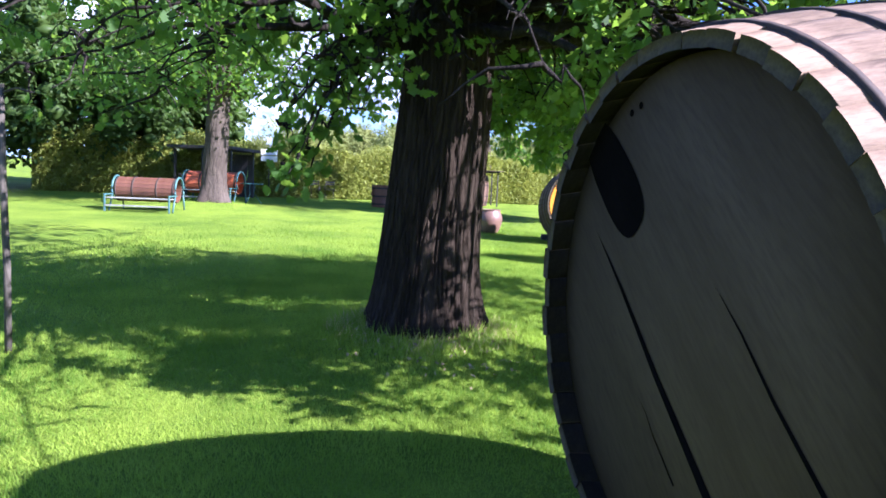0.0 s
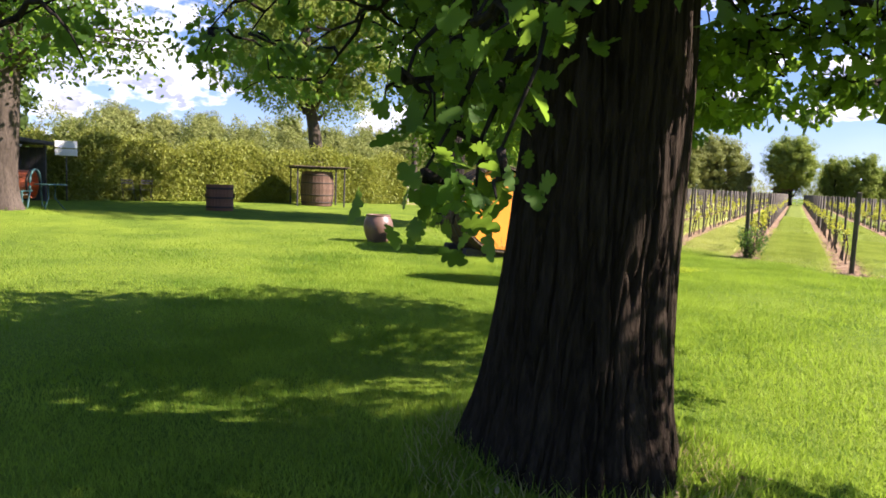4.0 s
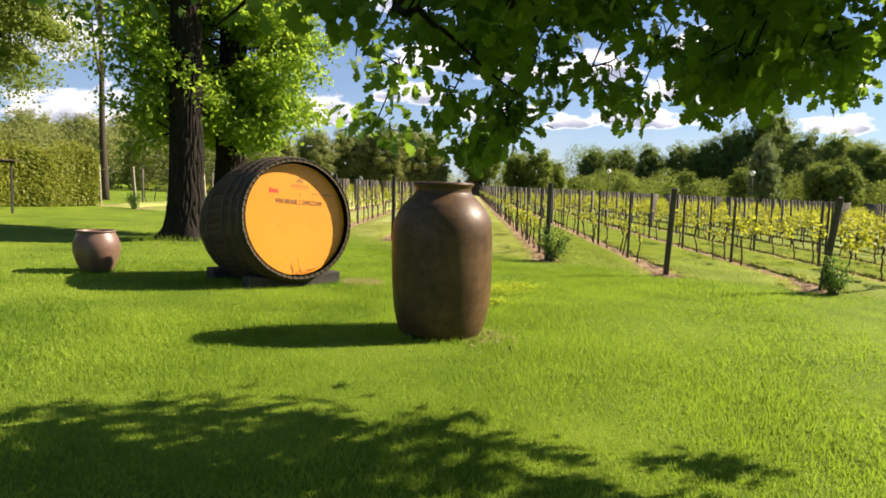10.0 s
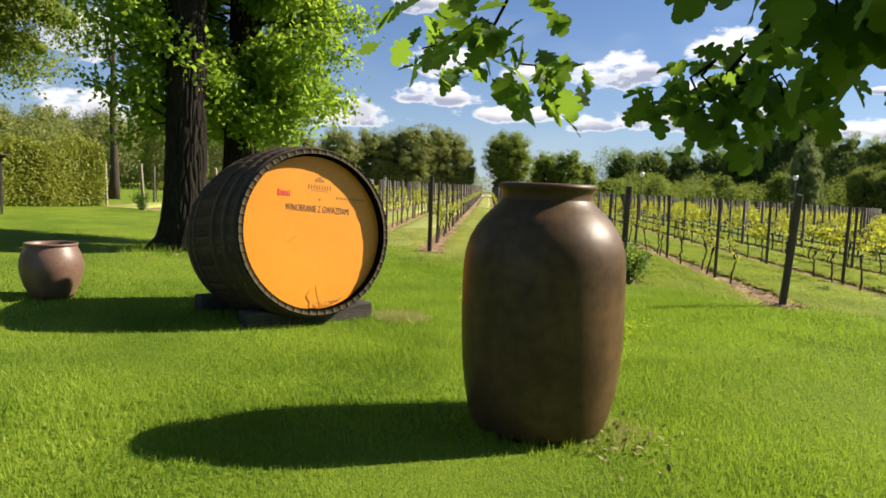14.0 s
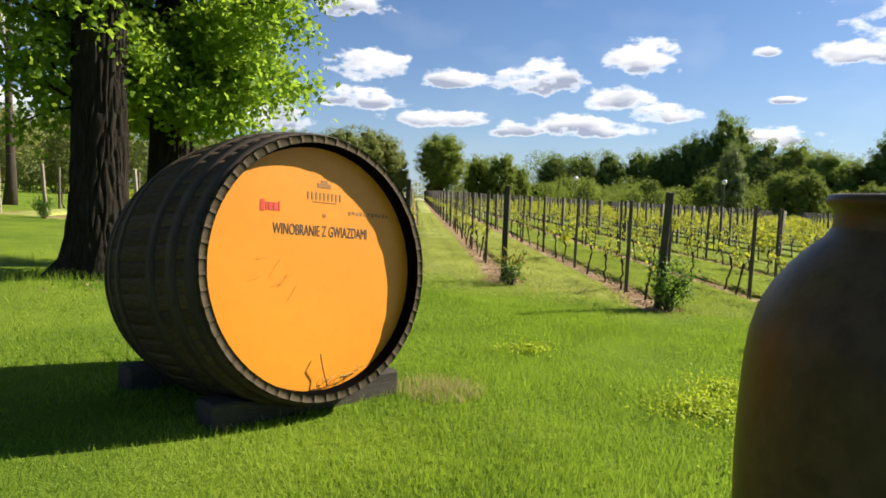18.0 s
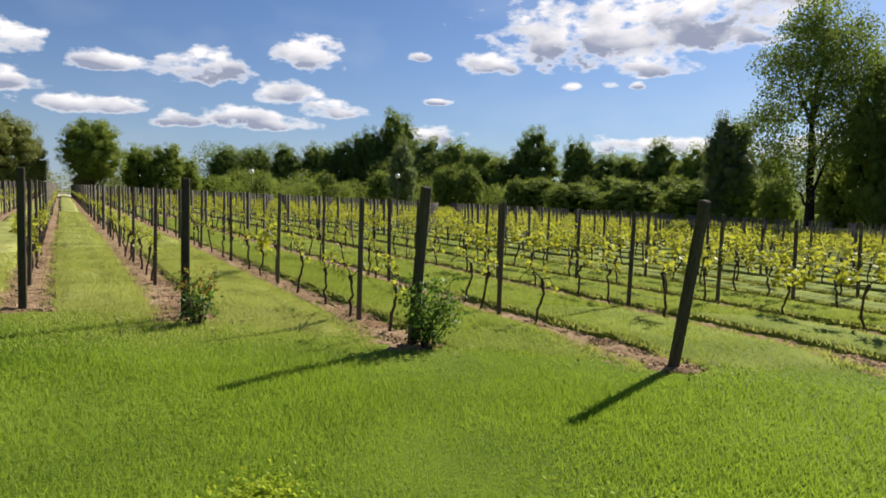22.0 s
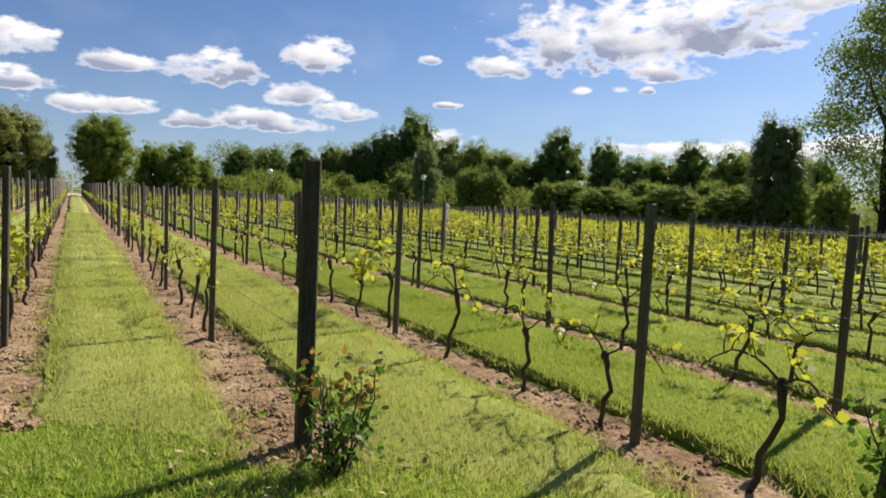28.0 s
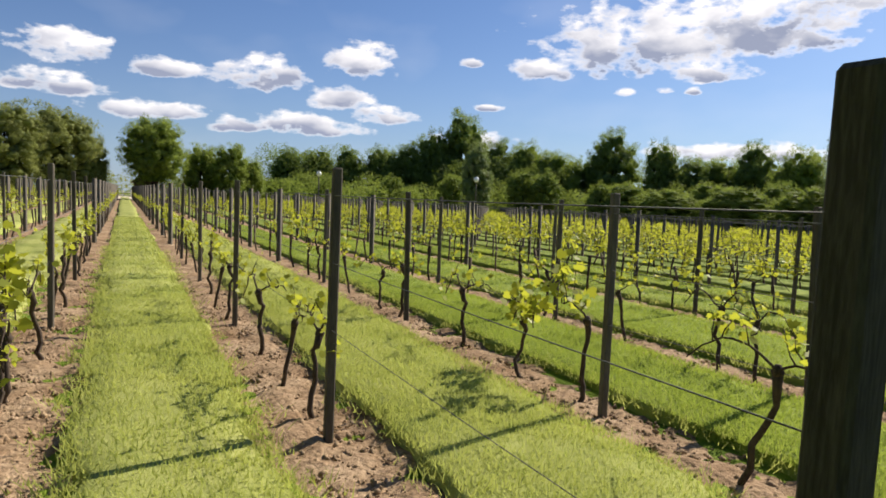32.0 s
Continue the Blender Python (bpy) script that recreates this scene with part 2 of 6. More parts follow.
# darker copy of the willow leaf, shade put into its colour
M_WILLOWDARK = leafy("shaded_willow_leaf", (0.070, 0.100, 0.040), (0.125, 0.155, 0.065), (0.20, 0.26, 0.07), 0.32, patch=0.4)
M_HEDGELEAF = leafy("hedge_leaf", (0.155, 0.195, 0.035), (0.275, 0.295, 0.060), (0.42, 0.44, 0.06), 0.35, patch=0.9)
M_VINELEAF = leafy("vine_leaf", (0.150, 0.195, 0.022), (0.30, 0.315, 0.040), (0.52, 0.54, 0.048), 0.46)
M_BUSHLEAF = leafy("rose_leaf", (0.04, 0.10, 0.02), (0.08, 0.15, 0.03), (0.18, 0.32, 0.04), 0.4)
M_REDLEAF = leafy("young_rose_leaf", (0.12, 0.10, 0.03), (0.18, 0.09, 0.03), (0.4, 0.25, 0.05), 0.4)
M_GRASS = leafy("grass_blade", (0.066, 0.142, 0.014), (0.270, 0.362, 0.044), (0.37, 0.54, 0.045), 0.40, 0.6, patch=0.9, lo=-0.75, hi=1.0, spec=0.12, detail=6)
M_CLOVER = leafy("clover_leaf", (0.26, 0.36, 0.022), (0.42, 0.50, 0.045), (0.55, 0.64, 0.05), 0.42, spec=0.1)
M_LANEGRASS = leafy("lane_grass_blade", (0.228, 0.280, 0.056), (0.440, 0.455, 0.150), (0.55, 0.59, 0.14), 0.42, 0.6, patch=0.8, lo=-0.55, hi=0.9, spec=0.12, detail=6)
M_LANEGREEN = leafy("green_lane_blade", (0.120, 0.195, 0.024), (0.285, 0.355, 0.066), (0.42, 0.51, 0.075), 0.40, 0.6, patch=0.8, lo=-0.55, hi=0.9, spec=0.12, detail=6)
M_DRY = leafy("dry_grass", (0.36, 0.31, 0.13), (0.52, 0.44, 0.21), (0.55, 0.48, 0.2), 0.35, 0.7)
M_LAWN = surface("lawn", (0.062, 0.128, 0.010), (0.172, 0.250, 0.022), 0.55, (0.265, 0.335, 0.045), 60, 0.6, 0.9, 0.9, 0.03, spec=0.08)
M_LANE = surface("lane_turf", (0.215, 0.255, 0.052), (0.375, 0.392, 0.122), 0.9, (0.40, 0.41, 0.145), 70, 0.5, 0.95, 0.6, 0.02, spec=0.08)
M_LANE2 = surface("green_lane_turf", (0.115, 0.172, 0.022), (0.225, 0.275, 0.050), 0.9, (0.29, 0.325, 0.08), 70, 0.5, 0.95, 0.6, 0.02, spec=0.08)
M_SOIL = surface("bare_soil", (0.25, 0.158, 0.088), (0.45, 0.325, 0.205), 1.6, (0.12, 0.075, 0.042), 20, 0.75, 0.97, 1.0, 0.035, spec=0.08)
M_CLOD = surface("soil_clod", (0.27, 0.185, 0.11), (0.40, 0.29, 0.185), 8, (0.18, 0.12, 0.07), 60, 0.5, 0.97, 0.8, 0.01, island=0.25, spec=0.1)
M_STAVE = surface("weathered_stave", (0.070, 0.047, 0.029), (0.118, 0.082, 0.052), 2.5, (0.034, 0.024, 0.016), 34, 0.7, 0.9, 0.8, 0.008, stretch=(3, 0.25, 3), vary=0.25, spec=0.1)
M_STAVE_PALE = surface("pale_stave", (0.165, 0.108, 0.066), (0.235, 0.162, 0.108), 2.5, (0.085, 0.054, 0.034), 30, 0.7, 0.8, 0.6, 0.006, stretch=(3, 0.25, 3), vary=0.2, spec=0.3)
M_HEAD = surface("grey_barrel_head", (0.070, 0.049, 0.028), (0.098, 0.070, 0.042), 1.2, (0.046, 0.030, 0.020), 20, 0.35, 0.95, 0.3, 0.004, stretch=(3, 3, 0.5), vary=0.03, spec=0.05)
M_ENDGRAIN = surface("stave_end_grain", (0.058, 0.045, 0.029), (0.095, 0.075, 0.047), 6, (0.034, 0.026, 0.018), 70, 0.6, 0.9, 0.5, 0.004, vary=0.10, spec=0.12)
M_HOOP = surface("rusty_dark_hoop", (0.034, 0.028, 0.024), (0.060, 0.046, 0.036), 5, (0.09, 0.055, 0.034), 40, 0.4, 0.7, 0.4, 0.003, metallic=0.15, spec=0.25)
# near-black for hollows in the casks: their inner shade is put into the colour
M_HOLLOW = surface("hollow_shade_black", (0.003, 0.003, 0.003), (0.006, 0.005, 0.005), 6, (0.008, 0.007, 0.006), 50, 0.4, 0.98, 0.3, 0.004, spec=0.0)
M_ORANGE = surface("orange_painted_head", (0.79, 0.276, 0.013), (0.84, 0.305, 0.018), 1.3, (0.66, 0.225, 0.016), 9, 0.25, 0.42, 0.06, 0.002, spec=0.4)
M_INK = surface("black_lettering", (0.035, 0.028, 0.02), (0.05, 0.04, 0.03), 9, rough=0.6, bump=0)
M_RED = surface("red_lettering", (0.62, 0.035, 0.02), (0.68, 0.05, 0.03), 9, rough=0.6, bump=0)
M_BROWNINK = surface("brown_lettering", (0.30, 0.13, 0.02), (0.36, 0.16, 0.028), 9, rough=0.6, bump=0)
M_PENCIL = surface("faint_pencil", (0.58, 0.235, 0.018), (0.64, 0.26, 0.022), 9, rough=0.6, bump=0)
M_CLAY = surface("brown_salt_glazed_clay", (0.074, 0.041, 0.019), (0.128, 0.074, 0.036), 2.4, (0.038, 0.022, 0.012), 12, 0.5, 0.44, 0.18, 0.008, spec=0.22)
M_CLAY2 = surface("reddish_clay", (0.145, 0.080, 0.055), (0.20, 0.115, 0.082), 3.5, (0.085, 0.048, 0.033), 30, 0.5, 0.45, 0.25, 0.005)
M_BEAM = surface("grey_old_beam", (0.060, 0.052, 0.045), (0.10, 0.088, 0.076), 3, (0.032, 0.028, 0.024), 40, 0.6, 0.9, 0.7, 0.006, stretch=(0.3, 3, 3), vary=0.15, spec=0.2)
M_POST = surface("tarred_post", (0.046, 0.039, 0.030), (0.084, 0.071, 0.056), 6, (0.15, 0.13, 0.105), 50, 0.45, 0.9, 0.7, 0.008, stretch=(2, 2, 0.25), vary=0.2, spec=0.2)
M_SAND = surface("pale_sand", (0.52, 0.44, 0.32), (0.62, 0.54, 0.42), 0.8, (0.42, 0.34, 0.24), 12, 0.4, 0.95, 0.3, 0.01, spec=0.1)
M_STAKE = surface("grey_stake", (0.085, 0.074, 0.058), (0.135, 0.118, 0.094), 8, (0.05, 0.043, 0.035), 60, 0.5, 0.85, 0.5, 0.004, stretch=(2, 2, 0.25), vary=0.25, spec=0.2)
M_PALESTAKE = surface("pale_stake", (0.30, 0.26, 0.20), (0.38, 0.33, 0.26), 8, (0.18, 0.15, 0.11), 60, 0.5, 0.85, 0.5, 0.004, stretch=(2, 2, 0.25), vary=0.2, spec=0.2)
M_VINEWOOD = surface("vine_bark", (0.045, 0.033, 0.025), (0.085, 0.062, 0.047), 20, (0.13, 0.10, 0.075), 90, 0.4, 0.95, 0.8, 0.004, stretch=(1, 1, 0.3), spec=0.15)
M_WIRE = surface("galvanised_wire", (0.08, 0.08, 0.08), (0.12, 0.12, 0.12), 9, rough=0.65, metallic=0.3, bump=0)
M_TEAL = surface("teal_painted_iron", (0.036, 0.115, 0.115), (0.058, 0.155, 0.150), 5, (0.16, 0.12, 0.08), 40, 0.3, 0.5, 0.2, 0.002)
M_SLAT = surface("pale_bench_slat", (0.24, 0.24, 0.21), (0.33, 0.33, 0.29), 4, (0.15, 0.145, 0.12), 40, 0.4, 0.7, 0.3, 0.003, vary=0.1)
M_RUST = surface("red_brown_stave", (0.105, 0.043, 0.024), (0.165, 0.070, 0.038), 4, (0.08, 0.035, 0.02), 40, 0.4, 0.5, 0.3, 0.003, vary=0.15)
M_RUST2 = surface("brown_tub_stave", (0.15, 0.062, 0.035), (0.22, 0.095, 0.055), 4, (0.08, 0.04, 0.028), 40, 0.4, 0.75, 0.3, 0.003, vary=0.15)
M_GREYCASK = surface("greyed_brown_stave", (0.105, 0.062, 0.042), (0.165, 0.104, 0.074), 4, (0.06, 0.036, 0.024), 40, 0.5, 0.85, 0.4, 0.004, vary=0.2, spec=0.15)
M_REDPAINT = surface("orange_red_paint", (0.42, 0.09, 0.03), (0.5, 0.12, 0.04), 4, (0.25, 0.06, 0.03), 40, 0.3, 0.55, 0.2, 0.002)
M_SHED = surface("black_stained_board", (0.022, 0.02, 0.02), (0.04, 0.036, 0.034), 5, (0.06, 0.05, 0.045), 50, 0.3, 0.8, 0.4, 0.004, vary=0.2)
M_ROOF = surface("brown_roof_board", (0.12, 0.085, 0.06), (0.17, 0.12, 0.09), 5, (0.07, 0.05, 0.035), 50, 0.4, 0.85, 0.4, 0.005, vary=0.2)
M_WHITE = surface("white_paint", (0.72, 0.72, 0.70), (0.8, 0.8, 0.78), 4, (0.6, 0.6, 0.56), 40, 0.2, 0.5, 0.1, 0.002)
M_GLOBE = surface("white_glass_globe", (0.8, 0.8, 0.8), (0.85, 0.85, 0.85), 4, rough=0.25, bump=0)
M_STRAW = surface("dry_litter", (0.23, 0.18, 0.085), (0.36, 0.29, 0.15), 8, rough=0.9, bump=0, island=0.35)
M_GLASS = surface("dark_window_glass", (0.03, 0.035, 0.04), (0.05, 0.055, 0.06), 4, rough=0.1, bump=0)

# ---- building tools ----


def grid_mesh(name, V, F, smooth=False):
    """A mesh from an array of points and an array of faces of one size."""
    V, F = np.asarray(V, np.float32), np.asarray(F, np.int32)
    me = bpy.data.meshes.new(name)
    me.vertices.add(len(V))
    me.vertices.foreach_set("co", V.ravel())
    k = F.shape[1]
    me.loops.add(F.size)
    me.loops.foreach_set("vertex_index", F.ravel())
    me.polygons.add(len(F))
    me.polygons.foreach_set("loop_start", np.arange(0, F.size, k, dtype=np.int32))
    me.polygons.foreach_set("loop_total", np.full(len(F), k, np.int32))
    if smooth:
        me.polygons.foreach_set("use_smooth", np.ones(len(F), bool))
    me.update(calc_edges=True)
    return me


def ready(data, name):
    if isinstance(data, bmesh.types.BMesh):
        me = bpy.data.meshes.new(name)
        data.to_mesh(me)
        data.free()
        return me
    return data


def part(name, data, material, parent, label="", m=None):
    me = ready(data, name)
    if not me.materials:
        me.materials.append(material)
    ob = new(name, me)
    ob.parent = parent
    if m is not None:
        ob.matrix_basis = m
    return tagged(ob, label)


def thing(name, m, label, category, group="", kind=""):
    ob = new(name)
    ob.empty_display_size = 0.2
    ob.matrix_basis = m
    return tagged(ob, label, category, group, kind)


def solid(name, data, material, m, label, category, group="", kind=""):
    me = ready(data, name)
    if not me.materials:
        me.materials.append(material)
    ob = new(name, me)
    ob.matrix_basis = m
    return tagged(ob, label, category, group, kind)


def box(w, d, h, bevel=0.006, at=(0, 0, 0)):
    """A block with its base centre at the given point, edges eased."""
    bm = bmesh.new()
    bmesh.ops.create_cube(bm, size=1)
    bmesh.ops.scale(bm, vec=(w, d, h), verts=bm.verts)
    bmesh.ops.translate(bm, vec=(at[0], at[1], at[2] + h / 2), verts=bm.verts)
    if bevel:
        bmesh.ops.bevel(bm, geom=bm.edges[:], offset=bevel, segments=1, affect="EDGES")
    return bm


def ring_faces(n, k, close_u=True):
    """Quads of n rings of k points."""
    i, j = np.meshgrid(np.arange(n - 1), np.arange(k if close_u else k - 1), indexing="ij")
    j2 = (j + 1) % k
    return np.stack([i * k + j, i * k + j2, (i + 1) * k + j2, (i + 1) * k + j], -1).reshape(-1, 4)


def tube_arrays(pts, rad, k=6):
    """Rings round a bent line, with the ends drawn to a point."""
    P = np.asarray(pts, float)
    R = np.asarray(rad, float) * np.ones(len(P))
    T = np.gradient(P, axis=0)
    T /= np.linalg.norm(T, axis=1)[:, None] + 1e-9
    ref = np.array([0, 0, 1.0]) if abs(T[:, 2]).mean() < 0.8 else np.array([1.0, 0, 0])
    A = np.cross(T, ref)
    A /= np.linalg.norm(A, axis=1)[:, None] + 1e-9
    B = np.cross(T, A)
    a = np.linspace(0, 2 * np.pi, k, endpoint=False)
    V = P[:, None] + R[:, None, None] * (np.cos(a)[None, :, None] * A[:, None] + np.sin(a)[None, :, None] * B[:, None])
    V = V.reshape(-1, 3)
    F = ring_faces(len(P), k)
    n = len(V)
    V = np.vstack([V, P[:1], P[-1:]])
    j = np.arange(k)
    cap0 = np.stack([np.full(k, n), (j + 1) % k, j, j], -1)
    cap1 = np.stack([np.full(k, n + 1), n - k + j, n - k + (j + 1) % k, n - k + (j + 1) % k], -1)
    return V, F, np.vstack([cap0, cap1])[:, :3]


def tris(F):
    return np.vstack([F[:, [0, 1, 2]], F[:, [0, 2, 3]]])


class Heap:
    """Gathers triangles of many pieces for one mesh."""

    def __init__(self):
        self.v, self.f, self.n = [], [], 0

    def add(self, V, F):
        self.v.append(np.asarray(V, float))
        self.f.append(np.asarray(F) + self.n)
        self.n += len(V)

    def tube(self, pts, rad, k=6):
        V, F, C = tube_arrays(pts, rad, k)
        self.add(V, np.vstack([tris(F), C]))

    def mesh(self, name, smooth=True):
        return grid_mesh(name, np.vstack(self.v), np.vstack(self.f), smooth)


def tube(name, pts, rad, k=8):
    h = Heap()
    h.tube(pts, rad, k)
    return h.mesh(name)


def lathe(name, profile, k=48, wobble=0.0, seed=1, smooth=True):
    """A body turned about z from (radius, height) pairs."""
    a = np.linspace(0, 2 * np.pi, k, endpoint=False)
    P = np.array(profile, float)
    V = np.stack([P[:, None, 0] * np.cos(a), P[:, None, 0] * np.sin(a), P[:, None, 1] + 0 * a], -1)
    if wobble:
        for i in range(V.shape[0]):
            for j in range(k):
                p = V[i, j]
                s = 1 + wobble * noise.noise(Vector((p[0] * 2.2 + seed, p[1] * 2.2, p[2] * 1.6)))
                V[i, j, :2] *= s
    return grid_mesh(name, V.reshape(-1, 3), ring_faces(len(P), k), smooth)


def wander(a, b, n, bow, rng, jitter=0.0):
    """A line from a to b that sags by bow in the middle and strays a little."""
    a, b = np.asarray(a, float), np.asarray(b, float)
    s = np.linspace(0, 1, n)[:, None]
    P = a + (b - a) * s
    P[:, 2] += bow * 4 * (s * (1 - s))[:, 0]
    if jitter:
        J = np.cumsum(rng.normal(size=(n, 3)) * jitter, axis=0)
        J -= J[:1] + (J[-1:] - J[:1]) * s
        P += J
    return P


# outlines of single leaves, stem at the origin, tip along y, one unit long
_oak = [(0, 0), (0.17, 0.20), (0.12, 0.30), (0.33, 0.43), (0.19, 0.53), (0.38, 0.70), (0.19, 0.82), (0, 1.0)]
OAK_OUT = _oak + [(-x, y) for x, y in _oak[-2:0:-1]]
_round = [(0, 0), (0.05, 0.12), (0.16, 0.17), (0.19, 0.26), (0.12, 0.32), (0.23, 0.35), (0.32, 0.42), (0.31, 0.51), (0.18, 0.53), (0.28, 0.60), (0.33, 0.70), (0.27, 0.78), (0.16, 0.78), (0.18, 0.90), (0.10, 0.98), (0, 1.0)]
ROUND_OUT = _round + [(-x, y) for x, y in _round[-2:0:-1]]
OVAL_OUT = [(0, 0), (0.22, 0.25), (0.28, 0.55), (0.15, 0.85), (0, 1.0), (-0.15, 0.85), (-0.28, 0.55), (-0.22, 0.25)]
LOBED_OUT = [(0, 0), (0.30, 0.05), (0.48, 0.36), (0.28, 0.50), (0.36, 0.78), (0.12, 0.74), (0, 1.0), (-0.12, 0.74), (-0.36, 0.78), (-0.28, 0.50), (-0.48, 0.36), (-0.30, 0.05)]
RHOMB_OUT = [(0, 0), (0.34, 0.45), (0, 1.0), (-0.34, 0.45)]
HEX_OUT = [(0, 0), (0.26, 0.28), (0.24, 0.70), (0, 1.0), (-0.24, 0.70), (-0.26, 0.28)]
TRI_OUT = [(-0.28, 0.0), (0.34, 0.42), (0, 1.0)]
BLADE_OUT = [(-0.5, 0), (0.5, 0), (0, 1.0)]


def leaves(name, pos, size, rng, out=RHOMB_OUT, way=None, droop=0.3, fold=0.12, spread=1.0, face=None):
    """Many leaves as one mesh: each a small folded blade at its place, turned at random about its way."""
    pos = np.asarray(pos, float)
    n = len(pos)
    T = np.array([(x, y, fold * abs(x) * 2 - 0.12 * y * y) for x, y in out])
    d = rng.normal(size=(n, 3)) * spread
    d[:, 2] -= droop
    if way is not None:
        d += way
    d /= np.linalg.norm(d, axis=1)[:, None] + 1e-9
    u = rng.normal(size=(n, 3))
    u[:, 2] += 1.2
    if face is not None:
        u = u * 0.45 + face
    x = np.cross(d, u)
    x /= np.linalg.norm(x, axis=1)[:, None] + 1e-9
    z = np.cross(x, d)
    s = (np.asarray(size) * np.ones(n) * rng.uniform(0.7, 1.25, n))[:, None, None]
    V = pos[:, None] + s * (T[None, :, 0:1] * x[:, None] + T[None, :, 1:2] * d[:, None] + T[None, :, 2:3] * z[:, None])
    k = len(T)
    F = np.arange(n * k).reshape(n, k)
    return grid_mesh(name, V.reshape(-1, 3), F)


# ---- the plan ----
ROW, PER = np.array([math.sin(radians(43)), math.cos(radians(43))]), np.array([math.cos(radians(43)), -math.sin(radians(43))])
MOUNDS = [(-0.16, 6.33, 0.30, 0.95), (-7.6, 22.9, 0.22, 1.3), (4.1, 22.9, 0.12, 0.9)]


def ground_z(x, y):
    x, y = np.asarray(x, float), np.asarray(y, float)
    r = np.hypot(x - 5, y - 15) + 1e-6
    lim = 170 * np.tanh(r / 170) / r
    z = -0.080 - 0.0141 * (5 + (x - 5) * lim) + 0.0207 * (15 + (y - 15) * lim)
    for mx, my, h, s in MOUNDS:
        z = z + h * np.exp(-((x - mx) ** 2 + (y - my) ** 2) / (2 * s * s))
    return z


def gz(x, y):
    return float(ground_z(x, y))


def on_ground(x, y, turn=0.0, dz=0.0):
    return pose(x, y, gz(x, y) + dz, 0, 0, turn)


def ab(a, b):
    return a * ROW + b * PER


ROWS_B = [-8.32 - 1.92 * i for i in range(7, 0, -1)] + [-8.32, -6.54, -4.5, -2.32, 0.2] + [0.2 + 2.12 * i for i in range(1, 28)]


def row_start(b):
    """Where along its way a vine row begins: the ends step back over the lawn."""
    return float(np.interp(b, (-24.0, -18.0, -10.2, -8.36, -6.54, -4.5, -2.32, 0.2, 60.0), (34.0, 31.4, 24.9, 23.1, 22.07, 19.83, 18.10, 17.0, -28.0)))


def crop_lines(c, half):
    return np.unique(np.concatenate([np.arange(c - half, c + half + 0.01, 0.5), c + np.sign(np.linspace(-1, 1, 60)) * (half + (np.abs(np.linspace(-1, 1, 60)) ** 4) * 2600)]))


gx, gy = crop_lines(4, 14), crop_lines(13, 18)
GX, GY = np.meshgrid(gx, gy)
GZ = ground_z(GX, GY)
for i in range(GZ.shape[0]):
    for j in range(GZ.shape[1]):
        if abs(GX[i, j] - 4) < 40 and abs(GY[i, j] - 13) < 40:
            GZ[i, j] += 0.018 * noise.noise(Vector((GX[i, j] * 0.45, GY[i, j] * 0.45, 0)))
ground = solid("ground", grid_mesh("ground", np.stack([GX, GY, GZ], -1).reshape(-1, 3), ring_faces(len(gy), len(gx), False), True), M_LAWN, pose(0, 0, 0),
               "closely mown green lawn that rises gently towards the hedge", "lawn", kind="structure")

# ---- trees ----


BALL_V = np.array([(0, 0, 1)] + [(math.cos(k * 1.0472 + q) * w, math.sin(k * 1.0472 + q) * w, h) for q, w, h in ((0, 0.85, 0.52), (0.52, 1.0, -0.1), (0, 0.75, -0.66)) for k in range(6)] + [(0, 0, -1)])
BALL_F = np.array([(0, 1 + k, 1 + (k + 1) % 6) for k in range(6)] + [f for w in (0, 6) for k in range(6) for f in ((1 + w + k, 7 + w + k, 1 + w + (k + 1) % 6), (1 + w + (k + 1) % 6, 7 + w + k, 7 + w + (k + 1) % 6))] + [(19, 13 + (k + 1) % 6, 13 + k) for k in range(6)])


def cores(c, r, rng, flat=0.85):
    """The dense leafy inside of a crown: rough lumps, hidden behind the outer leaves."""
    n = len(c)
    V = np.asarray(c)[:, None] + (np.asarray(r)[:, None] * rng.uniform(0.7, 1.15, (n, 20)))[:, :, None] * (BALL_V * np.array([1.1, 1.1, flat]))[None]
    return grid_mesh("inner_crown", V.reshape(-1, 3), (BALL_F[None] + 20 * np.arange(n)[:, None, None]).reshape(-1, 3))


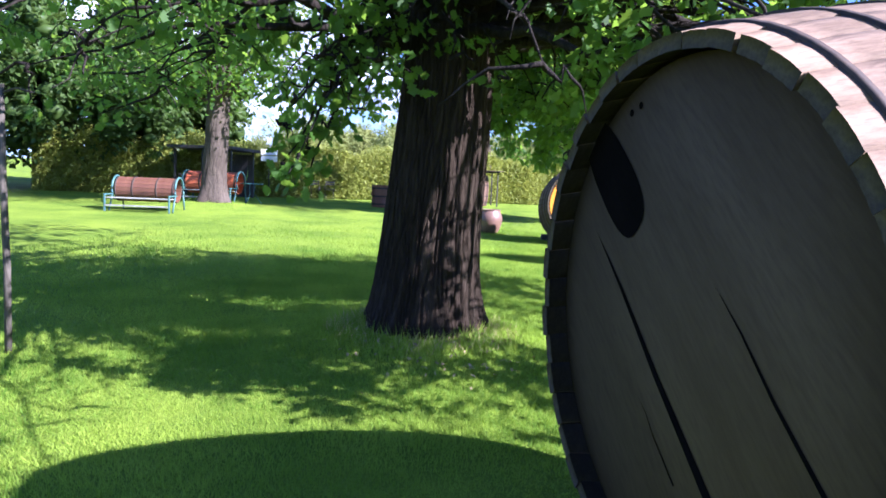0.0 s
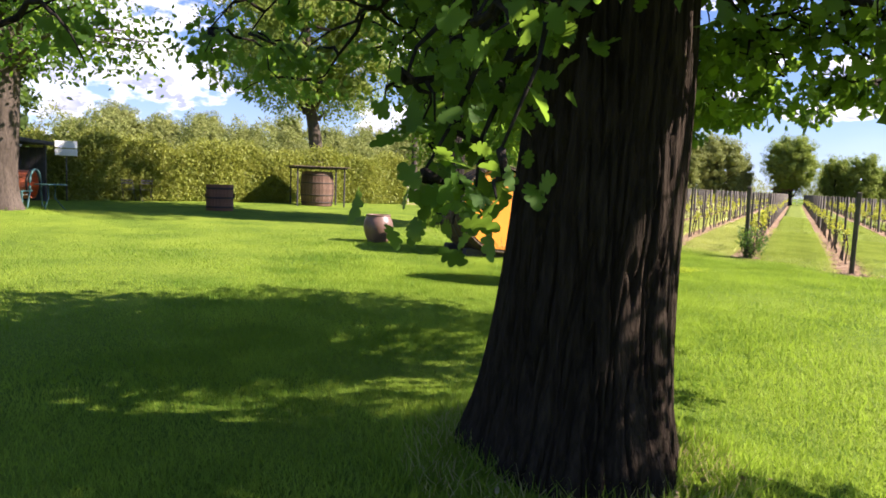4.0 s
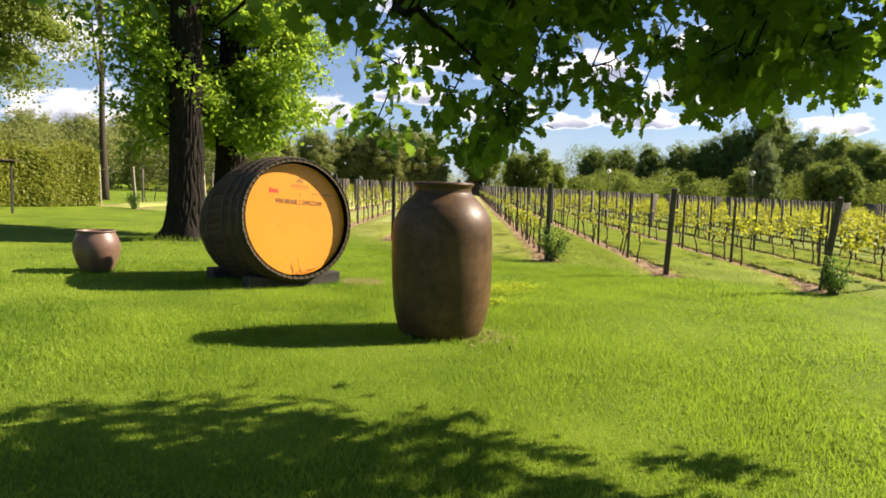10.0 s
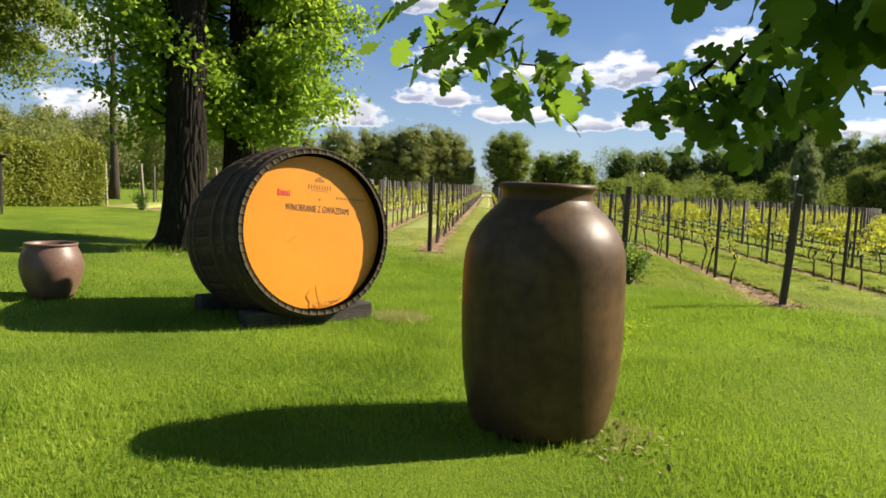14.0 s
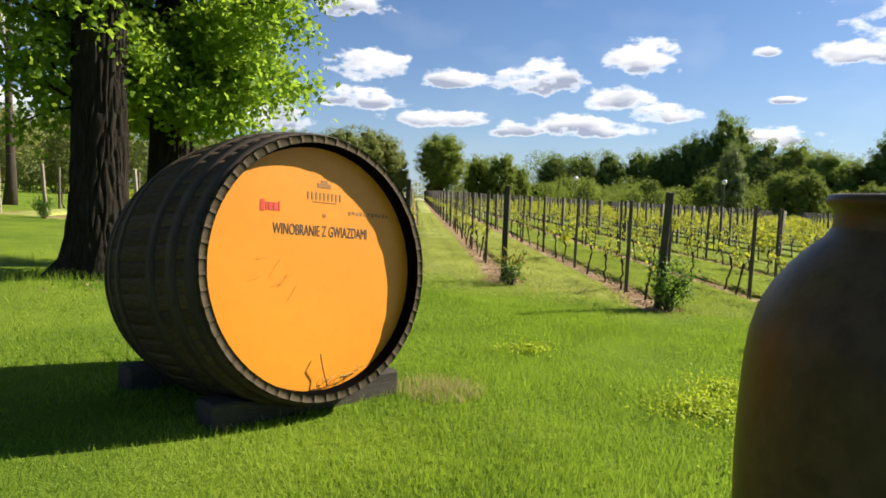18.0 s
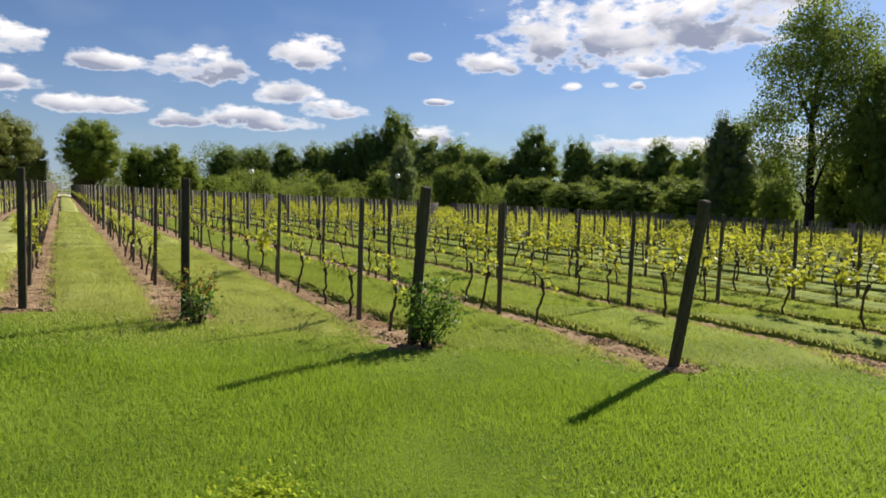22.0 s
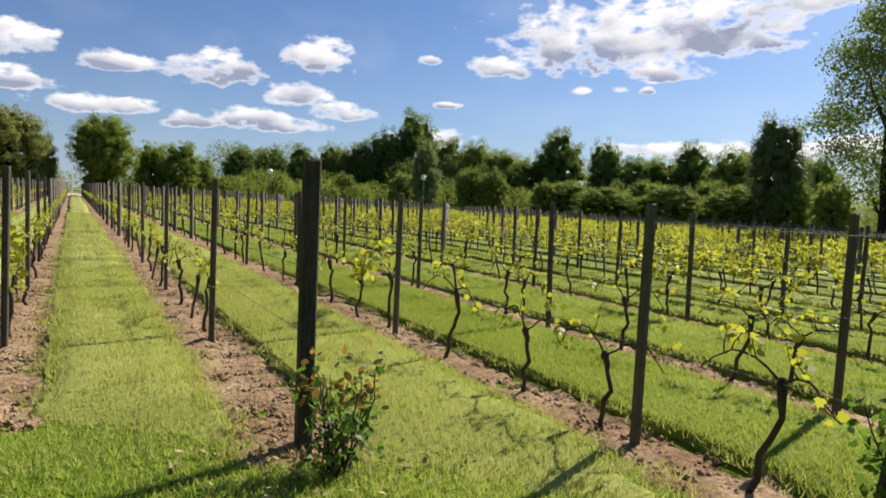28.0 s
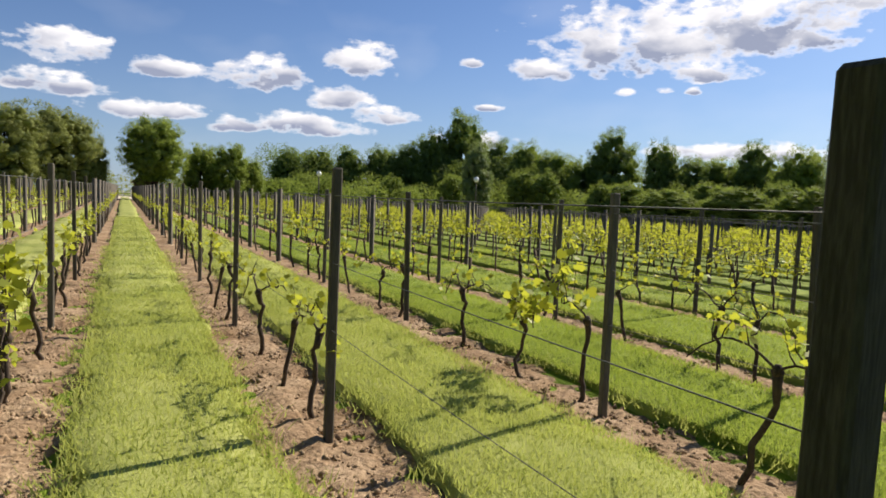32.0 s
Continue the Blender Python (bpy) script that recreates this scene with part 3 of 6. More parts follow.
def tree(name, m, label, height, crown_r, base, trunk_r, leafmat, barkmat, seed, n, size, shape="round", out=RHOMB_OUT, lean=(0, 0), blobs=230, category="tree", droop=0.3, core=0.55):
    rng = np.random.default_rng(seed)
    t = thing(name, m, label, category)
    top = height * (0.9 if shape != "airy" else 0.96)
    line = wander((0, 0, -0.15), (lean[0], lean[1], top), 12, 0, rng, trunk_r * 0.25)
    rad = trunk_r * (1 - 0.9 * np.linspace(0, 1, 12) ** 0.8)
    rad[0] *= 1.45
    rad[1] *= 1.08
    part("trunk", tube("trunk", line, rad, 12), barkmat, t)
    zc, zr = (base + height) / 2, (height - base) / 2
    c, r = [], []
    for i in range(blobs):
        d = rng.normal(size=3)
        d /= np.linalg.norm(d)
        q = rng.uniform(0.04, 1.0) ** 0.33 * (0.93 + 0.20 * noise.noise(Vector((d[0] * 1.7 + seed, d[1] * 1.7, d[2] * 1.7))))
        w = 1.0
        if shape == "cone":
            w = 0.25 + 0.95 * (1 - (d[2] * q + 1) / 2)
        elif shape == "tall":
            w = 0.75 + 0.35 * (1 - (d[2] * q + 1) / 2)
        k = np.interp((d[2] * q * zr + zc) / height, np.linspace(0, 0.9, 12), line[:, 0]), np.interp((d[2] * q * zr + zc) / height, np.linspace(0, 0.9, 12), line[:, 1])
        c.append((k[0] + d[0] * q * crown_r * w, k[1] + d[1] * q * crown_r * w, zc + d[2] * q * zr))
        r.append(crown_r * rng.uniform(0.26, 0.48) * min(1.0, (30.0 / blobs) ** 0.5) * (1.5 if shape == "airy" else 1.05))
    c, r = np.array(c), np.array(r)
    for i in rng.choice(blobs, min(7, blobs), replace=False):
        z0 = max(base * 0.7, c[i, 2] - rng.uniform(0.15, 0.4) * height)
        s = np.array([np.interp(z0, line[:, 2], line[:, 0]), np.interp(z0, line[:, 2], line[:, 1]), z0])
        part("limb", tube("limb", wander(s, c[i], 7, 0.03 * height, rng, 0.05 * crown_r), np.linspace(trunk_r * 0.38, trunk_r * 0.06, 7), 6), barkmat, t)
    who = rng.choice(blobs, n, p=r ** 2 / (r ** 2).sum())
    d = rng.normal(size=(n, 3))
    d /= np.linalg.norm(d, axis=1)[:, None]
    p = c[who] + d * (r[who] * rng.uniform(0.2, 1.15, n) ** 0.55)[:, None] * np.array([1.15, 1.15, 0.85])
    if shape == "weeping":
        p[:, 2] -= rng.uniform(0, 1, n) ** 2 * height * 0.12
    part("crown", leaves("crown", p, size, rng, out, droop=droop, way=d * 0.15, face=d * 0.7 + np.array([0, 0, 0.6])), leafmat, t)
    if shape != "airy":
        mid = np.array([0, 0, zc])
        part("inner_crown", cores(mid + (c - mid) * 0.80, r * core * 1.6, rng), leafmat, t)
    return t


def oak_trunk(name, height, r0, r1, flare, seed, ridges=26, lean=(0, 0), k=150, n=110, deep=1.7, relief=0.05):
    """A stout furrowed trunk: vertical plates of bark that part and join, buttressed at the foot."""
    rng = np.random.default_rng(seed)
    z = np.linspace(-0.25, height, n)
    a = np.linspace(0, 2 * np.pi, k, endpoint=False)
    lobes = rng.uniform(0, 6.28, 4)
    V = np.zeros((n, k, 3))
    w = ridges / 6.2832
    for i, zz in enumerate(z):
        s = max(zz, 0) / height
        base = r0 + (r1 - r0) * s ** 0.7
        fl = flare * math.exp(-max(zz, 0) / 0.30)
        for j, aa in enumerate(a):
            f = fl * (1 + 0.35 * math.sin(3 * aa + lobes[0]) + 0.25 * math.sin(5 * aa + lobes[1]))
            # the furrows wander from side to side as they climb
            stray = aa + 0.7 / w * noise.noise(Vector((math.cos(aa) * 3, math.sin(aa) * 3, zz * 2.2 + seed)))
            q = Vector((math.cos(stray) * w, math.sin(stray) * w, zz * 2.2 + seed))
            v = abs(noise.noise(q)) * 1.35 + 0.30 * abs(noise.noise(q * 2.3))
            rr = base + f + relief * (min(v * deep, 1.0) - 0.65) + 0.02 * noise.noise(Vector((math.cos(aa) * 1.2, math.sin(aa) * 1.2, zz * 0.8)))
            V[i, j] = (lean[0] * s + rr * math.cos(aa), lean[1] * s + rr * math.sin(aa), zz)
    return grid_mesh(name, V.reshape(-1, 3), ring_faces(n, k), True)


# the old oak whose branches hang over the path
OAK = (-0.16, 6.33)
oz = gz(*OAK)
oak = thing("oak_tree", pose(OAK[0], OAK[1], oz), "old oak with a thick furrowed trunk and low leafy branches", "tree")
part("trunk", oak_trunk("trunk", 5.2, 0.475, 0.335, 0.09, 3, 68, (0.34, 0.15), 400, 150, 2.6, 0.040), M_BARK3, oak, "dark deeply furrowed bark")
rng = np.random.default_rng(11)
wood = Heap()
wood.tube(wander((0.33, 0.15, 5.0), (0.4, 0.5, 10.5), 10, 0, rng, 0.08), np.linspace(0.3, 0.05, 10), 10)
spots, ways = [], []
# keep the air free along the line walked beneath the branches
WALK_LINE = np.array([(0.0, 0.0), (-0.9, 1.6), (-1.6, 2.8), (-2.44, 4.3), (-2.5, 5.0), (-2.4, 5.8), (-2.15, 6.7), (-1.8, 7.35), (-1.2, 8.2), (-0.55, 9.1), (-0.25, 10.2), (0.1, 11.6)]) - np.array(OAK)


def clear_of_walk(p, gap):
    d = np.min(np.hypot(p[0] - WALK_LINE[:, 0], p[1] - WALK_LINE[:, 1]))
    return d > gap


def crown_edge(az):
    """How far the crown reaches, by compass bearing."""
    return np.interp(az, (-180, -60, -30, 5, 20, 40, 60, 80, 120, 180), (5.6, 5.0, 4.4, 5.2, 5.3, 5.0, 5.8, 6.6, 6.8, 5.6))


def oak_spray(tip, root, n_sub, reach, sag, count, arch=0.25, girth=0.055, first=4):
    """One limb with side shoots and the leaves that sit about their ends."""
    wood = Heap()
    tip = np.array(tip, float)
    if not first == 10 and -0.57 < math.atan2(tip[0], tip[1]) < 1.31 and tip[1] > 2.0:
        tip[2] = max(tip[2], 2.2 + 0.30 * math.hypot(tip[0] + 0.4, tip[1] - 2.75) - oz)
    far = crown_edge(math.degrees(math.atan2(tip[0], tip[1]))) * 0.93
    if first != 10 and math.hypot(tip[0], tip[1]) > far:
        tip[:2] *= far / math.hypot(tip[0], tip[1])
    L = wander(root, tip, 12, arch, rng, 0.015 if first == 10 else 0.05)
    wood.tube(L, girth * np.linspace(1, 0, 12) ** 1.3 + 0.005, 7)
    for s in range(n_sub):
        q = L[int(rng.integers(first, 12))] if s else L[-1]
        az = rng.uniform(0, 6.28)
        e = q + np.array([math.cos(az), math.sin(az), 0]) * reach * rng.uniform(0.4, 1.1) + np.array([0, 0, -sag * rng.uniform(-0.2, 1.1)])
        S = wander(q, e, 7, 0.06, rng, 0.03)
        wood.tube(S, np.linspace(0.006 if first == 10 else 0.016, 0.003, 7), 5)
        for c in range(count):
            f = 1.05 * rng.uniform(0.05, 1.0) ** 0.5
            p = q + (e - q) * f + rng.normal(size=3) * np.array([0.085, 0.085, 0.06])
            spots.append(p)
            ways.append((e - q) * 0.8)
    part("branch", wood.mesh("branch"), M_BARK, oak)


for i in range(46):
    az = i * 2.399 + rng.uniform(-0.2, 0.2)
    R = rng.uniform(2.4, 4.9)
    z = rng.uniform(2.2, 3.3) - oz + 0.12 * max(R - 2.5, 0)
    oak_spray(np.array([R * math.sin(az), R * math.cos(az), z]), np.array([0.3 * math.sin(az), 0.3 * math.cos(az), rng.uniform(2.3, 3.6)]), 9, 0.6, 0.30, 28)
for i in range(60):
    az = i * 2.399
    R = rng.uniform(1.0, 5.0)
    if 1.2 < az % 6.2832 < 3.0 and i % 3:
        continue
    z = rng.uniform(3.4, 5.4)
    oak_spray(np.array([R * math.sin(az), R * math.cos(az), z]), np.array([0.2 * math.sin(az), 0.2 * math.cos(az), rng.uniform(3.2, 4.8)]), 9, 0.7, 0.2, 12)
# boughs that droop over the lawn towards the vines, ending in hanging clusters
FRINGE = [(1.49, 10.91, 2.04), (1.43, 10.46, 2.24), (0.88, 10.40, 2.24), (2.82, 10.43, 2.46), (3.07, 10.12, 2.44), (1.75, 10.06, 2.50), (1.20, 11.55, 2.22),
          (3.60, 9.90, 2.60), (4.20, 9.40, 2.6), (4.80, 8.80, 2.7), (5.40, 8.20, 2.8), (2.5, 9.6, 2.7), (3.3, 9.3, 2.7), (5.9, 7.6, 3.0),
          (1.4, 8.9, 2.35), (1.7, 9.15, 2.38), (2.0, 9.35, 2.45), (2.4, 9.45, 2.5), (2.8, 9.6, 2.55), (3.2, 9.75, 2.6), (2.6, 9.2, 2.55), (3.6, 9.5, 2.65)]
for wx, wy, wz in FRINGE:
    tip = np.array([wx - OAK[0], wy - OAK[1], wz - oz])
    f = tip[:2] / np.linalg.norm(tip[:2])
    oak_spray(tip, np.array([f[0] * 0.4, f[1] * 0.4, rng.uniform(3.1, 3.7)]), 6, 0.20, 0.13, 30, 0.6, 0.010, 10)
# the low roof of leaves between trunk and lawn
for i in range(24):
    az = radians(-8 + 88 * (i + 0.5) / 24) + rng.uniform(-0.05, 0.05)
    R = rng.uniform(1.8, 4.3)
    oak_spray(np.array([R * math.sin(az), R * math.cos(az), rng.uniform(2.25, 2.9) - oz]), np.array([0.4 * math.sin(az), 0.4 * math.cos(az), rng.uniform(2.7, 3.4)]), 8, 0.42, 0.15, 32, 0.3, 0.03)
# boughs on the sunny side, low over the start of the walk
for i in range(18):
    az = radians(62 + 112 * (i + 0.5) / 18) + rng.uniform(-0.05, 0.05)
    R = rng.uniform(2.5, 5.2)
    oak_spray(np.array([R * math.sin(az), R * math.cos(az), rng.uniform(1.85, 3.4) - oz]), np.array([0.4 * math.sin(az), 0.4 * math.cos(az), rng.uniform(2.4, 3.4)]), 8, 0.5, 0.30, 24)
# higher boughs on this side, added to throw shade on the lawn
for i in range(16):
    az = radians(82 + 30 * (i + 0.5) / 16) + rng.uniform(-0.05, 0.05)
    R = rng.uniform(3.2, 6.4)
    oak_spray(np.array([R * math.sin(az), R * math.cos(az), rng.uniform(3.2, 5.0)]), np.array([0.3 * math.sin(az), 0.3 * math.cos(az), rng.uniform(3.0, 4.6)]), 8, 0.5, 0.2, 26)
for i in range(6):
    az = radians(52 + 40 * (i + 0.5) / 6) + rng.uniform(-0.05, 0.05)
    R = rng.uniform(3.6, 5.6)
    oak_spray(np.array([R * math.sin(az), R * math.cos(az), rng.uniform(3.2, 5.2)]), np.array([0.3 * math.sin(az), 0.3 * math.cos(az), rng.uniform(3.0, 4.6)]), 9, 0.6, 0.2, 20)
for i in range(28):
    az = radians(18 + 80 * (i + 0.5) / 28) + rng.uniform(-0.05, 0.05)
    R = 1.4 + rng.uniform(1.4, 4.6) * (0.8 + 0.35 * math.sin(az))
    oak_spray(np.array([R * math.sin(az), R * math.cos(az), rng.uniform(3.0, 4.4)]), np.array([0.3 * math.sin(az), 0.3 * math.cos(az), rng.uniform(3.0, 4.4)]), 8, 0.55, 0.2, 16)
# unseen boughs added to shade the lawn this side of the trunk
for i in range(24):
    u, v = rng.uniform(2.9, 6.4), rng.uniform(-1.9, -0.6)
    oak_spray(np.array([0.92 * u + 0.39 * v, -0.39 * u + 0.92 * v, rng.uniform(2.5, 3.1) - oz]), np.array([0.3, -0.25, rng.uniform(2.8, 3.4)]), 8, 0.45, 0.12, 20, 0.3, 0.04, 7)
# low boughs reaching out above the cask, added to shade the lawn
for i in range(14):
    az = radians(108 + 32 * (i + 0.5) / 14)
    R = rng.uniform(3.9, 6.4)
    oak_spray(np.array([R * math.sin(az), R * math.cos(az), rng.uniform(2.5, 3.3) - oz]), np.array([0.4 * math.sin(az), 0.4 * math.cos(az), rng.uniform(2.8, 3.4)]), 8, 0.5, 0.2, 26, 0.4, 0.05, 7)
# twigs before the upper trunk on the side of the cask
for dx, dy, dz in ((-0.75, -0.9, 2.50), (-0.30, -1.10, 2.42), (0.15, -1.15, 2.50), (0.60, -1.05, 2.40)):
    oak_spray(np.array([dx, dy, dz - oz]), np.array([dx * 0.3, -0.36, 2.75]), 5, 0.26, 0.14, 11, 0.12, 0.010)
# the shoot that hangs beside the trunk
for dx, dy, dz in ((-0.90, -0.92, 1.28), (-0.92, -1.2, 1.42), (-1.10, -0.98, 1.35), (-0.98, -0.80, 1.50), (-1.15, -0.88, 1.65), (-1.00, -1.12, 1.80), (-0.70, -0.90, 1.80)):
    oak_spray(np.array([dx, dy, dz]), np.array([-0.25, -0.35, 2.55]), 5, 0.15, 0.14, 11)
spots, ways = np.array(spots), np.array(ways)
keep = np.array([p[2] + oz > 2.45 or clear_of_walk(p, 0.62) for p in spots]) & np.array([p[1] > -3.2 or p[2] + oz > 3.4 or clear_of_walk(p, 1.9) for p in spots]) & (spots[:, 2] + oz > 1.42)
s_az, s_R = np.degrees(np.arctan2(spots[:, 0], spots[:, 1])), np.hypot(spots[:, 0], spots[:, 1])
fringe = np.array([np.min(np.linalg.norm(np.array(FRINGE) - np.array([OAK[0], OAK[1], oz]) - p, axis=1)) < 0.55 for p in spots])
keep &= fringe | (s_R < crown_edge(s_az))
clear = np.hypot(spots[:, 0] + 0.4, spots[:, 1] - 2.75)
keep &= fringe | ~((s_az > -35) & (s_az < 75) & (spots[:, 1] > 2.4) & (spots[:, 2] + oz < 1.98 + 0.29 * clear))
shoot = (s_R < 2.0) & (spots[:, 1] < -0.3) & (spots[:, 0] < -0.3) & (spots[:, 2] < 2.0)
keep &= (spots[:, 2] + oz < 3.25) | (rng.random(len(spots)) < np.where((s_az > 78) & (s_az < 112) & (s_R > 3.0), 0.72, np.where((s_az > 112) & (spots[:, 0] * 0.39 + spots[:, 1] * 0.92 > -1.1), 0.30, 0.45)))
across = spots[:, 0] * 0.39 + spots[:, 1] * 0.92
keep &= (across > -2.1) | (s_R < 2.4)
keep &= ~((s_az > 112) & (s_R < 4.6) & (across > -1.1)) | (rng.random(len(spots)) < 0.55)
near_leaf = keep & (fringe | shoot)
gaps = np.array([noise.noise(Vector(p) * 1.05 + Vector((7, 3, 1))) > -0.06 for p in spots])
keep &= gaps | (spots[:, 2] + oz < 2.5) | ((s_az > -35) & (s_az < 80) & (s_R > 2.2) & (spots[:, 2] + oz < 3.3))
keep &= ~near_leaf
part("drooping_foliage", leaves("drooping_foliage", spots[near_leaf], 0.105, rng, ROUND_OUT, way=ways[near_leaf], droop=0.45, spread=0.6), M_OAKLEAF, oak, "clusters of dark lobed oak leaves at the branch ends")
part("leader", wood.mesh("leader"), M_BARK, oak)
part("foliage", leaves("foliage", spots[keep], 0.105, rng, OAK_OUT, way=ways[keep], droop=0.35, spread=0.55), M_OAKLEAF, oak, "lobed green oak leaves lit through by the sun")
n = 3000
d = rng.normal(size=(n, 3))
d /= np.linalg.norm(d, axis=1)[:, None]
bc = rng.normal(size=(120, 3))
bc = bc / np.linalg.norm(bc, axis=1)[:, None] * rng.uniform(0.5, 0.95, 120)[:, None] * np.array([5.0, 5.0, 3.6]) + np.array([0.2, 0.4, 7.2])
bc = bc[bc[:, 2] > 4.6]
who = rng.integers(0, len(bc), n)
p = bc[who] + d * rng.uniform(0.1, 1.0, n)[:, None] ** 0.5 * 0.8
part("crown", leaves("crown", p, 0.19, rng, HEX_OUT, droop=0.3), M_OAKLEAF, oak)

# unseen extra crown mass on the sunny side, added to shade lawn and leaves
n = 3600
bc = rng.normal(size=(80, 3))
bc = bc / np.linalg.norm(bc, axis=1)[:, None] * rng.uniform(0.3, 1.0, 80)[:, None] * np.array([2.5, 2.3, 1.2]) + np.array([4.7, 1.6, 4.4])
d = rng.normal(size=(n, 3))
d /= np.linalg.norm(d, axis=1)[:, None]
part("crown", leaves("crown", bc[rng.integers(0, 80, n)] + d * rng.uniform(0.1, 1.0, n)[:, None] ** 0.5 * 0.62, 0.19, rng, HEX_OUT, droop=0.3), M_OAKLEAF, oak)

# the pair of oaks behind the painted barrel
for x, y, r, seed, label in ((4.15, 23.0, 0.40, 5, "dark oak trunk with bright young shoots behind the painted barrel"), (5.75, 24.4, 0.40, 6, "second oak trunk close beside its neighbour")):
    z = gz(x, y)
    t = thing("oak_tree", pose(x, y, z), label, "tree", "pair of oaks")
    part("trunk", oak_trunk("trunk", 7.5, r, r * 0.72, 0.20, seed, 34, k=200, n=130, deep=2.2, lean=(0.25 if seed == 6 else 0.05, 0)), M_BARK, t)
    rg = np.random.default_rng(seed + 40)
    hp = Heap()
    hp.tube(wander((0, 0, 7.3), (0.2, 0.2, 12.5), 8, 0, rg, 0.1), np.linspace(r * 0.7, 0.05, 8), 8)
    pts = []
    part("leader", hp.mesh("leader"), M_BARK, t)
    for i in range(40 if seed == 5 else 125):
        if seed == 5:
            az, zz, k = rg.uniform(-2.6, 0.2), rg.uniform(2.3, 8.0), 230
        else:
            az, zz, k = rg.uniform(0, 6.28), rg.uniform(2.4, 8.0), 520
        L = rg.uniform(0.6, 1.7) * (0.6 + 0.09 * zz) * (1.3 if seed == 6 else 0.9)
        e = np.array([math.sin(az) * (r + L), math.cos(az) * (r + L), zz + rg.uniform(-0.3, 0.6)])
        s = np.array([math.sin(az) * r * 0.7, math.cos(az) * r * 0.7, zz])
        part("shoot", tube("shoot", wander(s, e, 6, 0.1, rg, 0.05), np.linspace(0.03, 0.006, 6), 5), M_BARK, t)
        f = rg.uniform(0.25, 1.1, (k, 1))
        pts.append(s + (e - s) * f + rg.normal(size=(k, 3)) * 0.17)
    tagged(part("foliage", leaves("foliage", np.vstack(pts), 0.118, rg, RHOMB_OUT, droop=0.2), M_LIGHTLEAF, t, "fresh yellow-green leaves on shoots from the trunk"), kind="stuff")
    d = rg.normal(size=(9000, 3))
    d /= np.linalg.norm(d, axis=1)[:, None]
    bc = rg.normal(size=(80, 3)) * np.array([1.9, 1.9, 1.3]) + np.array([0, 0, 10.0])
    part("crown", leaves("crown", bc[rg.integers(0, 80, 9000)] + d * 0.9, 0.22, rg, HEX_OUT), M_OAKLEAF, t)

# the oak by the barrel seats
z = gz(-7.6, 22.85)
t = thing("oak_tree", pose(-7.6, 22.85, z), "oak with a pale sunlit trunk on a low grassy mound", "tree")
part("trunk", oak_trunk("trunk", 5.5, 0.40, 0.34, 0.14, 8, 24, k=110, n=100, lean=(0.25, 0), deep=1.6, relief=0.02), M_BARK2, t)
rg = np.random.default_rng(77)
hp = Heap()
pts = []
for i in range(60):
    az = i * 2.399
    R, zz = rg.uniform(1.2, 4.6), rg.uniform(3.7, 8.5)
    e = np.array([R * math.sin(az), R * math.cos(az), zz])
    s = np.array([0.2, 0, min(zz * 0.8, 5.3)])
    part("limb", tube("limb", wander(s, e, 7, 0.3, rg, 0.1), np.linspace(0.055, 0.008, 7), 6), M_BARK2, t)
    f = rg.uniform(0.3, 1.1, (230, 1))
    pts.append(s + (e - s) * f + rg.normal(size=(230, 3)) * 0.36)
part("crown", leaves("crown", np.vstack(pts), 0.165, rg, HEX_OUT, droop=0.3), M_OAKLEAF, t)

# far trees: azimuth and height of the top in degrees from the middle of the walk, distance, crown half width in degrees, kind
EYE_MID = np.array([5.0, 17.0])
KINDS = {
    "round": ("round", M_WOODLEAF, "deciduous_tree", "broad green deciduous tree at the edge of the field"),
    "lone": ("round", M_WOODLEAF, "deciduous_tree", "round-headed tree with a clear trunk at the end of the lane"),
    "dark": ("round", M_MIDLEAF, "deciduous_tree", "dark green tree in the wood beyond the vineyard"),
    "light": ("tall", M_WILLOW, "poplar_tree", "pale grey-green slender tree in front of the wood"),
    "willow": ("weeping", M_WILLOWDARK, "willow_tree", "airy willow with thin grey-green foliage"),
    "bush": ("round", M_WOODLEAF, "bush", "yellow-green bush at the foot of the wood"),
    "shrub": ("round", M_WOODLEAF, "bush", "rounded green bush at the edge of the wood"),
    "hedge": ("round", M_HAZELEAF, "deciduous_tree", "fresh yellow-green tree beyond the hedge"),
    "lane": ("round", M_HAZELEAF, "deciduous_tree", "olive-green tree beside the grass lane"),
    "conifer": ("cone", M_DARKLEAF, "conifer_tree", "dense dark conifer by the shed"),
}
